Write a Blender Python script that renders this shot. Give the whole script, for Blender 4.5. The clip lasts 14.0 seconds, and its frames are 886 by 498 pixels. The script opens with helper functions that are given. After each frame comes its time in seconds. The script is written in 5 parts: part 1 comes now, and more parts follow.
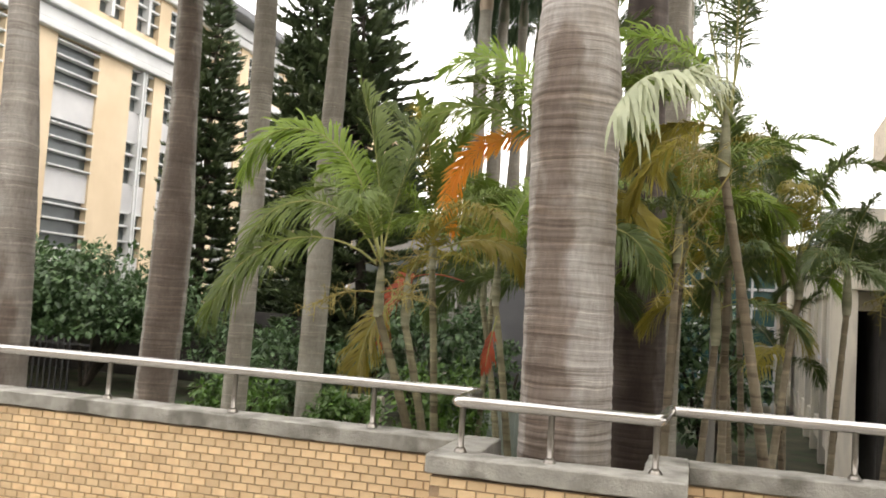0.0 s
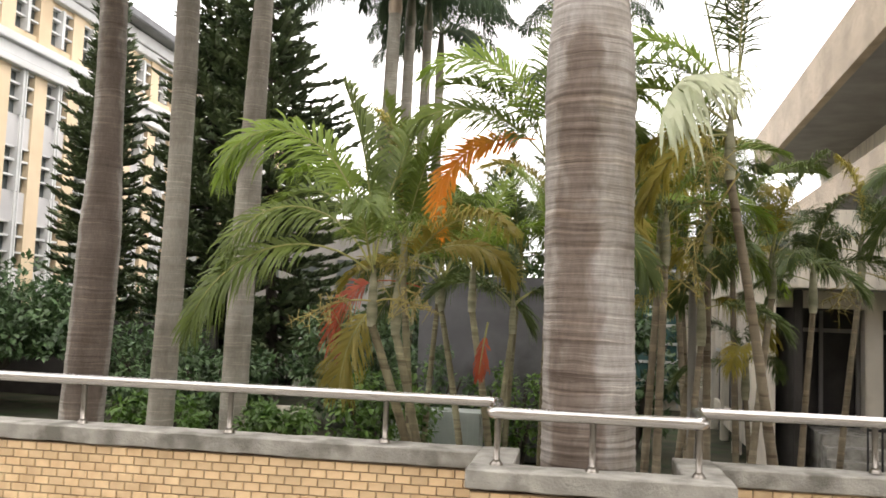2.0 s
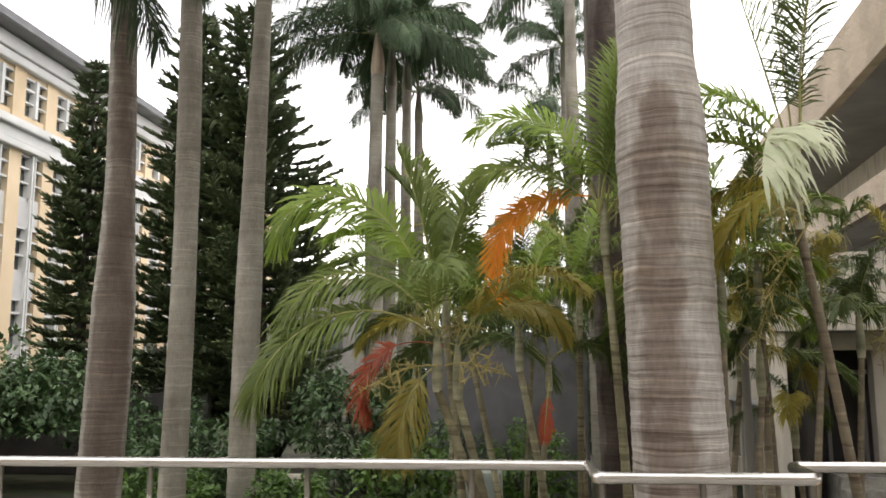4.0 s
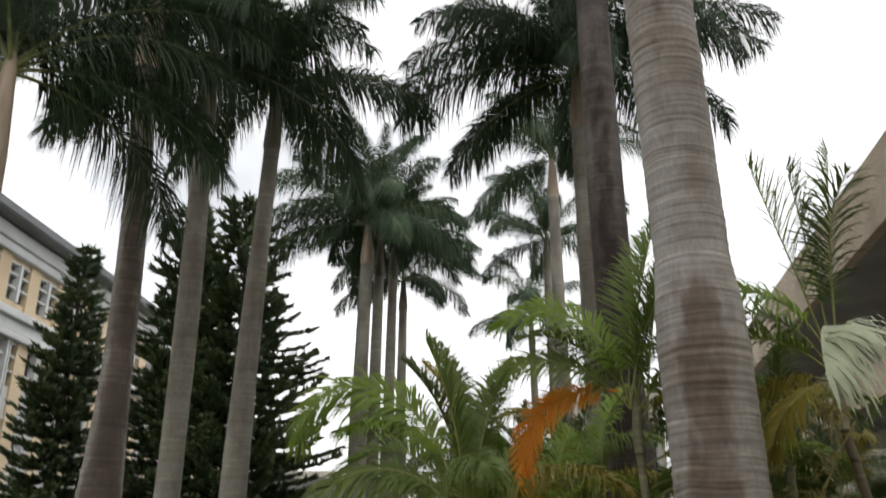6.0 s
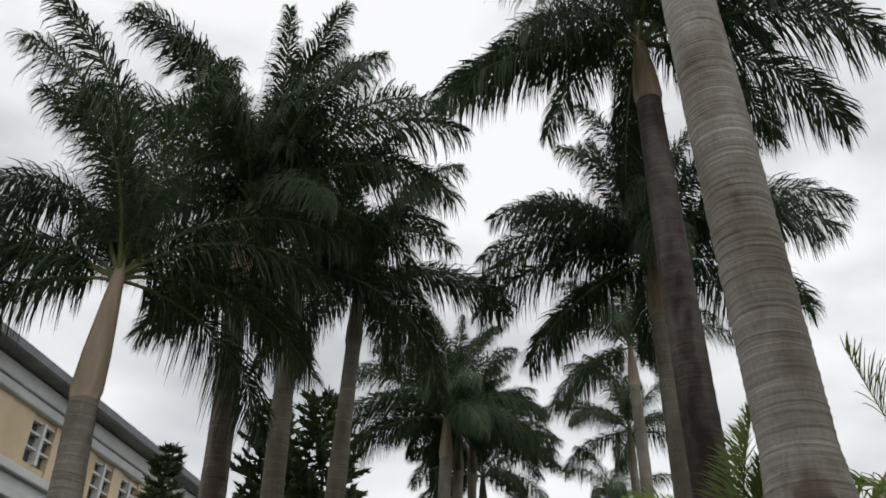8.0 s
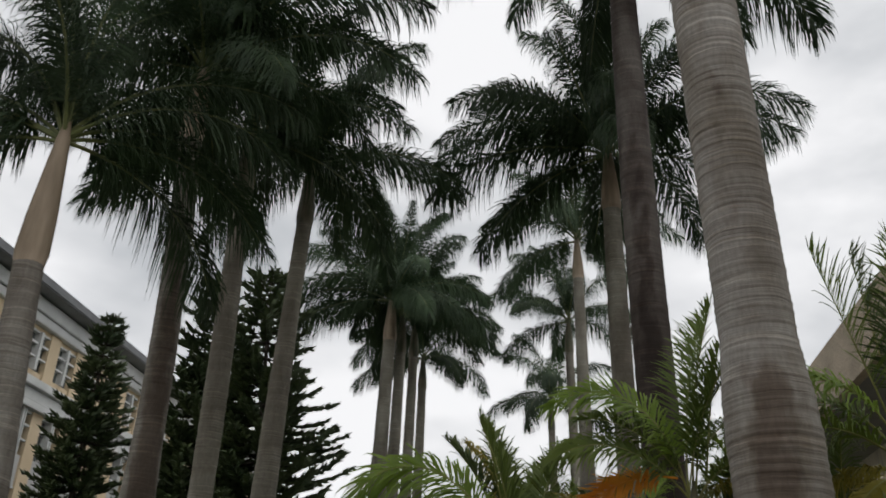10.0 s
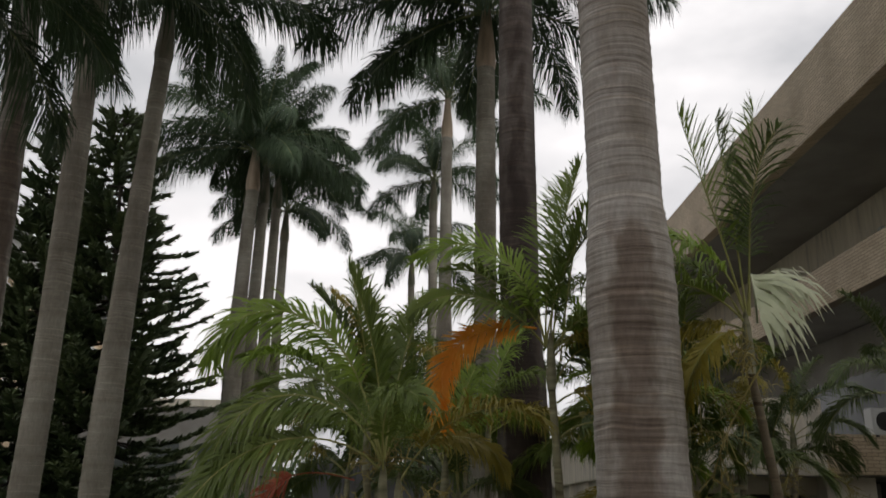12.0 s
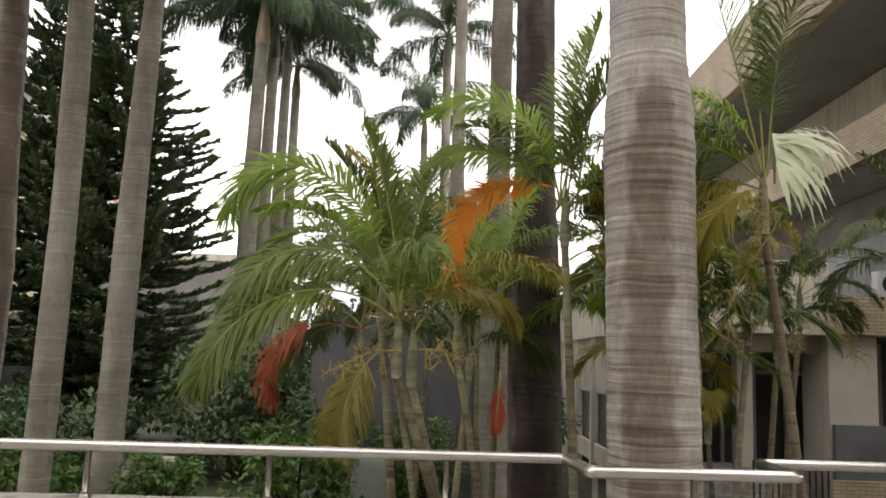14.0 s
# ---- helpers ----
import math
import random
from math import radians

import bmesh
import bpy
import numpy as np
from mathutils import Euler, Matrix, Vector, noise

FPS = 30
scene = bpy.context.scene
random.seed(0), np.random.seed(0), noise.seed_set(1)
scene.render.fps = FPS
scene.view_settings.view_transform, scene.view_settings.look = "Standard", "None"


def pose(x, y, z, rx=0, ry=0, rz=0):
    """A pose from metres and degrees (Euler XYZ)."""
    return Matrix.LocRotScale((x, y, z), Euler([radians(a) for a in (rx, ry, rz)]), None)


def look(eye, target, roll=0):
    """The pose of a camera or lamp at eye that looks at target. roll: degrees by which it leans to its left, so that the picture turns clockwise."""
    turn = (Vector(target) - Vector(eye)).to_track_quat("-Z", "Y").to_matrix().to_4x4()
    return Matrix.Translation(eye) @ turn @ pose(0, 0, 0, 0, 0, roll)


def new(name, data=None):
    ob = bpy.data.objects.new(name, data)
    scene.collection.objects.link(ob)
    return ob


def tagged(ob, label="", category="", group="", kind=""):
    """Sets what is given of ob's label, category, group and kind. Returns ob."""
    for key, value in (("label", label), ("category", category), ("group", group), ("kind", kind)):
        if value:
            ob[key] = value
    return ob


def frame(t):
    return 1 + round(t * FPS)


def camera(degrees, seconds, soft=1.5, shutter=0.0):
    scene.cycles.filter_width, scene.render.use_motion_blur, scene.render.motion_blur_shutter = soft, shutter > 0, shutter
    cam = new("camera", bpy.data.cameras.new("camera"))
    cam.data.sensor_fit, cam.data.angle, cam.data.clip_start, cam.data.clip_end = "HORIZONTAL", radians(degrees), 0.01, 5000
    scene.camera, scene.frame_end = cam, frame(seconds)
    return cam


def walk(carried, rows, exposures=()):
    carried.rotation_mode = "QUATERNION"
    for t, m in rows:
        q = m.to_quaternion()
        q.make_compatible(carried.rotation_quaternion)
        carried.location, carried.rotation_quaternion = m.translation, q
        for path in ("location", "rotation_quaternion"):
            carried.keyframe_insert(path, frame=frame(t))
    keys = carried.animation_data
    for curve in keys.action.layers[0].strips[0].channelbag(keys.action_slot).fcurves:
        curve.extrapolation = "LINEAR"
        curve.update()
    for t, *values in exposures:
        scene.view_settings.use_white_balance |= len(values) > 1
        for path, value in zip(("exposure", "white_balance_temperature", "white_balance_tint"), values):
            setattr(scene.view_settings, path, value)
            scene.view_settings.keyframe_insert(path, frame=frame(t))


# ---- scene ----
cam = camera(55.70, 14.0, soft=1.65, shutter=0.35)
PATH = [
    (0, (1.264, -5.051, 1.636), (0.683, -3.143, 1.776), 3.61),
    (0.5, (1.115, -5.034, 1.638), (0.598, -3.113, 1.841), 2.99),
    (1, (0.920, -4.973, 1.635), (0.426, -3.047, 1.854), 4.35),
    (1.2, (0.847, -4.980, 1.641), (0.382, -3.046, 1.854), 4.58),
    (1.5, (0.708, -5.001, 1.618), (0.330, -3.050, 1.839), 3.39),
    (2, (0.458, -5.061, 1.623), (0.141, -3.093, 1.786), 2.20),
    (2.5, (0.302, -5.021, 1.635), (-0.019, -3.055, 1.815), 1.69),
    (2.7, (0.246, -5.039, 1.671), (-0.056, -3.073, 1.887), 0.60),
    (4.8, (-0.424, -5.091, 1.653), (-0.615, -3.140, 2.045), 0.55),
    (5, (-0.457, -5.030, 1.631), (-0.627, -3.089, 2.085), 0.91),
    (5.5, (-0.558, -5.054, 1.669), (-0.718, -3.132, 2.198), 1.04),
    (6, (-0.622, -5.056, 1.711), (-0.788, -3.200, 2.437), 0.06),
    (6.5, (-0.657, -5.066, 1.739), (-0.910, -3.298, 2.639), 0.71),
    (7, (-0.660, -5.083, 1.758), (-0.966, -3.434, 2.849), 0.40),
    (7.2, (-0.674, -5.115, 1.736), (-1.004, -3.511, 2.884), 0.67),
    (9.3, (-0.809, -5.196, 1.665), (-1.068, -3.469, 2.641), 2.37),
    (9.5, (-0.832, -5.164, 1.671), (-1.083, -3.418, 2.614), 2.23),
    (10, (-0.927, -5.038, 1.711), (-1.123, -3.260, 2.607), 1.99),
    (10.5, (-0.954, -4.992, 1.692), (-1.065, -3.184, 2.541), 1.91),
    (11, (-0.972, -4.917, 1.682), (-1.013, -3.072, 2.451), 2.01),
    (11.5, (-0.980, -4.887, 1.682), (-0.913, -3.009, 2.368), 1.64),
    (12, (-0.993, -4.896, 1.688), (-0.863, -2.990, 2.279), 1.08),
    (12.5, (-1.004, -4.904, 1.680), (-0.892, -2.969, 2.172), 2.00),
    (13, (-1.013, -4.912, 1.668), (-0.873, -2.954, 2.051), 2.63),
    (13.5, (-1.011, -4.896, 1.664), (-0.893, -2.916, 1.926), 2.20),
    (13.8, (-1.014, -4.897, 1.655), (-0.892, -2.916, 1.901), 1.90),
    (14, (-1.016, -4.890, 1.665), (-0.901, -2.911, 1.930), 1.95),
]
EXPOSURES = [(0, 0.31, 6850, 14), (2.5, 0.26, 6850, 16), (4.8, -0.21, 6700, 13), (5.5, -0.48, 6600, 12), (6.0, -0.92, 6500, 11), (7.0, -1.45, 6450, 10), (9.5, -1.68, 6450, 10), (11.0, -1.62, 6550, 12), (12.0, -1.53, 6650, 13), (12.5, -1.34, 6700, 13), (12.8, -1.08, 6800, 14), (13.4, -0.5, 6850, 15), (14, -0.26, 6850, 15)]
walk(cam, [(t, look(eye, target, roll)) for t, eye, target, roll in PATH], EXPOSURES)

# ---- overcast sky and a soft sun ----
world = bpy.data.worlds.new("overcast_sky")
scene.world = world
world.use_nodes = True
wn, wl = world.node_tree.nodes, world.node_tree.links
wn.clear()
w_out, w_bg = wn.new("ShaderNodeOutputWorld"), wn.new("ShaderNodeBackground")
w_sky = wn.new("ShaderNodeTexSky")
w_sky.sky_type, w_sky.sun_disc = "NISHITA", False
w_sky.sun_elevation, w_sky.sun_rotation = radians(56), radians(101)
w_sky.air_density, w_sky.dust_density = 1.0, 3.0
w_co, w_map = wn.new("ShaderNodeTexCoord"), wn.new("ShaderNodeMapping")
w_map.inputs["Scale"].default_value = (1.0, 1.0, 2.2)
w_n = wn.new("ShaderNodeTexNoise")
w_n.inputs["Scale"].default_value, w_n.inputs["Detail"].default_value, w_n.inputs["Roughness"].default_value = 2.1, 6.0, 0.52
w_r = wn.new("ShaderNodeValToRGB")
w_r.color_ramp.elements[0].position, w_r.color_ramp.elements[0].color = 0.36, (18.0, 18.7, 19.4, 1)
w_r.color_ramp.elements[1].position, w_r.color_ramp.elements[1].color = 0.56, (32.0, 32.0, 32.2, 1)
w_m = wn.new("ShaderNodeMix")
w_m.data_type = "RGBA"
w_m.inputs["Factor"].default_value = 0.92
wl.new(w_co.outputs["Generated"], w_map.inputs["Vector"])
wl.new(w_map.outputs["Vector"], w_n.inputs["Vector"])
wl.new(w_n.outputs["Fac"], w_r.inputs["Fac"])
wl.new(w_sky.outputs["Color"], w_m.inputs["A"])
wl.new(w_r.outputs["Color"], w_m.inputs["B"])
wl.new(w_m.outputs["Result"], w_bg.inputs["Color"])
w_bg.inputs["Strength"].default_value = 0.1
wl.new(w_bg.outputs["Background"], w_out.inputs["Surface"])
sun = new("sun", bpy.data.lights.new("sun", "SUN"))
sun.data.energy, sun.data.angle, sun.data.color = 1.1, radians(25), (1.0, 0.96, 0.9)
sun.matrix_world = look((0, 0, 40), (-26, 5, 0))


# ---- materials ----
def material(name, dark, light, scale=6.0, rough=0.7, bump=0.2, bump_scale=40.0, stretch=(1, 1, 1), metal=0.0, vary=0.0, island=False, leaf=0.0, stain=None, stain_scale=1.2, coat=0.0):
    """Two-scale noise between two colours, with fine relief; vary: brightness steps from piece to piece."""
    m = bpy.data.materials.new(name)
    m.use_nodes = True
    n, l = m.node_tree.nodes, m.node_tree.links
    b = n["Principled BSDF"]
    co, mp = n.new("ShaderNodeTexCoord"), n.new("ShaderNodeMapping")
    mp.inputs["Scale"].default_value = stretch
    l.new(co.outputs["Object"], mp.inputs["Vector"])
    no = n.new("ShaderNodeTexNoise")
    no.inputs["Scale"].default_value, no.inputs["Detail"].default_value = scale, 5.0
    l.new(mp.outputs["Vector"], no.inputs["Vector"])
    rp = n.new("ShaderNodeValToRGB")
    rp.color_ramp.elements[0].position, rp.color_ramp.elements[0].color = 0.34, (*dark, 1)
    rp.color_ramp.elements[1].position, rp.color_ramp.elements[1].color = 0.68, (*light, 1)
    l.new(no.outputs["Fac"], rp.inputs["Fac"])
    col = rp.outputs["Color"]
    if stain:
        ns, rs, mx = n.new("ShaderNodeTexNoise"), n.new("ShaderNodeValToRGB"), n.new("ShaderNodeMix")
        ns.inputs["Scale"].default_value, ns.inputs["Detail"].default_value = stain_scale, 7.0
        l.new(mp.outputs["Vector"], ns.inputs["Vector"])
        rs.color_ramp.elements[0].position, rs.color_ramp.elements[1].position = 0.5, 0.68
        l.new(ns.outputs["Fac"], rs.inputs["Fac"])
        mx.data_type = "RGBA"
        l.new(rs.outputs["Color"], mx.inputs["Factor"])
        l.new(col, mx.inputs["A"])
        mx.inputs["B"].default_value = (*stain, 1)
        col = mx.outputs["Result"]
    if vary:
        hs, ma = n.new("ShaderNodeHueSaturation"), n.new("ShaderNodeMapRange")
        if island:
            rnd = n.new("ShaderNodeNewGeometry").outputs["Random Per Island"]
        else:
            rnd = n.new("ShaderNodeObjectInfo").outputs["Random"]
        ma.inputs["To Min"].default_value, ma.inputs["To Max"].default_value = 1 - vary, 1 + vary
        l.new(rnd, ma.inputs["Value"])
        l.new(ma.outputs["Result"], hs.inputs["Value"])
        l.new(col, hs.inputs["Color"])
        col = hs.outputs["Color"]
    l.new(col, b.inputs["Base Color"])
    b.inputs["Roughness"].default_value, b.inputs["Metallic"].default_value = rough, metal
    b.inputs["Coat Weight"].default_value = coat
    if bump:
        nb, bp = n.new("ShaderNodeTexNoise"), n.new("ShaderNodeBump")
        nb.inputs["Scale"].default_value, nb.inputs["Detail"].default_value = bump_scale, 6.0
        l.new(mp.outputs["Vector"], nb.inputs["Vector"])
        l.new(nb.outputs["Fac"], bp.inputs["Height"])
        bp.inputs["Strength"].default_value, bp.inputs["Distance"].default_value = bump, 0.02
        l.new(bp.outputs["Normal"], b.inputs["Normal"])
    if leaf:
        tr, ms = n.new("ShaderNodeBsdfTranslucent"), n.new("ShaderNodeMixShader")
        l.new(col, tr.inputs["Color"])
        ms.inputs["Fac"].default_value = leaf
        l.new(b.outputs["BSDF"], ms.inputs[1])
        l.new(tr.outputs["BSDF"], ms.inputs[2])
        l.new(ms.outputs["Shader"], n["Material Output"].inputs["Surface"])
    return m


def trunk_material(name, dark, light, ring=9.0, seed=0.0, streak=0.8, banding=1.0, ringing=0.9, stained=None):
    """Ringed bark: fine uneven horizontal bands, broad pale and brown patches, dark runs down the stem."""
    m = bpy.data.materials.new(name)
    m.use_nodes = True
    n, l = m.node_tree.nodes, m.node_tree.links
    b = n["Principled BSDF"]
    co = n.new("ShaderNodeTexCoord")
    wn_, sc, ad = n.new("ShaderNodeTexNoise"), n.new("ShaderNodeVectorMath"), n.new("ShaderNodeVectorMath")
    wn_.inputs["Scale"].default_value, wn_.inputs["Detail"].default_value = 3.2, 3.0
    sc.operation, ad.operation = "SCALE", "ADD"
    sc.inputs["Scale"].default_value = 0.055
    l.new(co.outputs["Object"], wn_.inputs["Vector"])
    l.new(wn_.outputs["Color"], sc.inputs[0])
    l.new(co.outputs["Object"], ad.inputs[0])
    l.new(sc.outputs["Vector"], ad.inputs[1])

    def layer(scale, stretch, lo, hi, a, c):
        mp, no, rp = n.new("ShaderNodeMapping"), n.new("ShaderNodeTexNoise"), n.new("ShaderNodeValToRGB")
        mp.inputs["Scale"].default_value, mp.inputs["Location"].default_value = stretch, (seed, seed * 2, seed * 3)
        no.inputs["Scale"].default_value, no.inputs["Detail"].default_value = scale, 6.0
        l.new(ad.outputs["Vector"], mp.inputs["Vector"])
        l.new(mp.outputs["Vector"], no.inputs["Vector"])
        l.new(no.outputs["Fac"], rp.inputs["Fac"])
        rp.color_ramp.elements[0].position, rp.color_ramp.elements[0].color = lo, (*a, 1)
        rp.color_ramp.elements[1].position, rp.color_ramp.elements[1].color = hi, (*c, 1)
        return rp.outputs["Color"], no.outputs["Fac"]

    def patch(scale, lo, hi, most):
        no, mr = n.new("ShaderNodeTexNoise"), n.new("ShaderNodeMapRange")
        no.inputs["Scale"].default_value, no.inputs["Detail"].default_value = scale, 4.0
        l.new(co.outputs["Object"], no.inputs["Vector"])
        l.new(no.outputs["Fac"], mr.inputs["Value"])
        mr.inputs["From Min"].default_value, mr.inputs["From Max"].default_value, mr.inputs["To Max"].default_value = lo, hi, most
        return mr.outputs["Result"]

    def times(a, c, f=1.0):
        mx = n.new("ShaderNodeMix")
        mx.data_type, mx.blend_type = "RGBA", "MULTIPLY"
        if isinstance(f, float):
            mx.inputs["Factor"].default_value = f
        else:
            l.new(f, mx.inputs["Factor"])
        l.new(a, mx.inputs["A"])
        l.new(c, mx.inputs["B"])
        return mx.outputs["Result"]

    base, _ = layer(1.0, (2.6, 2.6, 1.1), 0.38, 0.60, dark, light)
    bands, _ = layer(1.0, (0.8, 0.8, ring), 0.34, 0.56, (0.64, 0.59, 0.56), (1, 1, 1))
    fine, height = layer(1.0, (0.8, 0.8, ring * 7.0), 0.40, 0.45, (0.46, 0.41, 0.37), (1, 1, 1))
    pale, _ = layer(1.0, (0.9, 0.9, ring * 6.5), 0.57, 0.63, (1, 1, 1), (1.35, 1.34, 1.32))
    runs, _ = layer(1.0, (2.0, 2.0, 0.28), 0.38, 0.56, (0.52, 0.47, 0.45), (1, 1, 1))
    grain, _ = layer(45.0, (1, 1, 0.3), 0.3, 0.7, (0.82, 0.82, 0.82), (1.05, 1.05, 1.05))
    col = times(times(times(times(times(base, bands, banding), fine, patch(3.0, 0.36, 0.62, ringing)), pale), runs, streak), grain)
    if stained:
        # a broad brown weather stain down one flank, ragged at its edges
        turn, lean, lo, hi, tone = stained
        se, dot, ns, mr, rp = n.new("ShaderNodeVectorMath"), n.new("ShaderNodeVectorMath"), n.new("ShaderNodeTexNoise"), n.new("ShaderNodeMapRange"), n.new("ShaderNodeMix")
        mp = n.new("ShaderNodeMapping")
        se.operation, dot.operation = "DOT_PRODUCT", "ADD"
        c_, s_ = math.cos(radians(turn)), math.sin(radians(turn))
        se.inputs[1].default_value = (c_, s_, lean * c_)
        l.new(co.outputs["Object"], se.inputs[0])
        mp.inputs["Scale"].default_value = (3.0, 3.0, 1.6)
        l.new(ad.outputs["Vector"], mp.inputs["Vector"])
        l.new(mp.outputs["Vector"], ns.inputs["Vector"])
        ns.inputs["Scale"].default_value, ns.inputs["Detail"].default_value = 1.6, 8.0
        su = n.new("ShaderNodeMath")
        su.operation = "MULTIPLY_ADD"
        su.inputs[1].default_value = 0.22
        l.new(ns.outputs["Fac"], su.inputs[0])
        l.new(se.outputs["Value"], su.inputs[2])
        mr.inputs["From Min"].default_value, mr.inputs["From Max"].default_value = lo + 0.11, hi + 0.11
        mr.interpolation_type = "SMOOTHSTEP"
        l.new(su.outputs["Value"], mr.inputs["Value"])
        n.remove(dot)
        rp.data_type, rp.blend_type = "RGBA", "MULTIPLY"
        l.new(mr.outputs["Result"], rp.inputs["Factor"])
        l.new(col, rp.inputs["A"])
        rp.inputs["B"].default_value = (*tone, 1)
        col = rp.outputs["Result"]
    l.new(col, b.inputs["Base Color"])
    b.inputs["Roughness"].default_value = 0.85
    bp = n.new("ShaderNodeBump")
    bp.inputs["Strength"].default_value, bp.inputs["Distance"].default_value = 0.8, 0.015
    l.new(height, bp.inputs["Height"])
    l.new(bp.outputs["Normal"], b.inputs["Normal"])
    return m


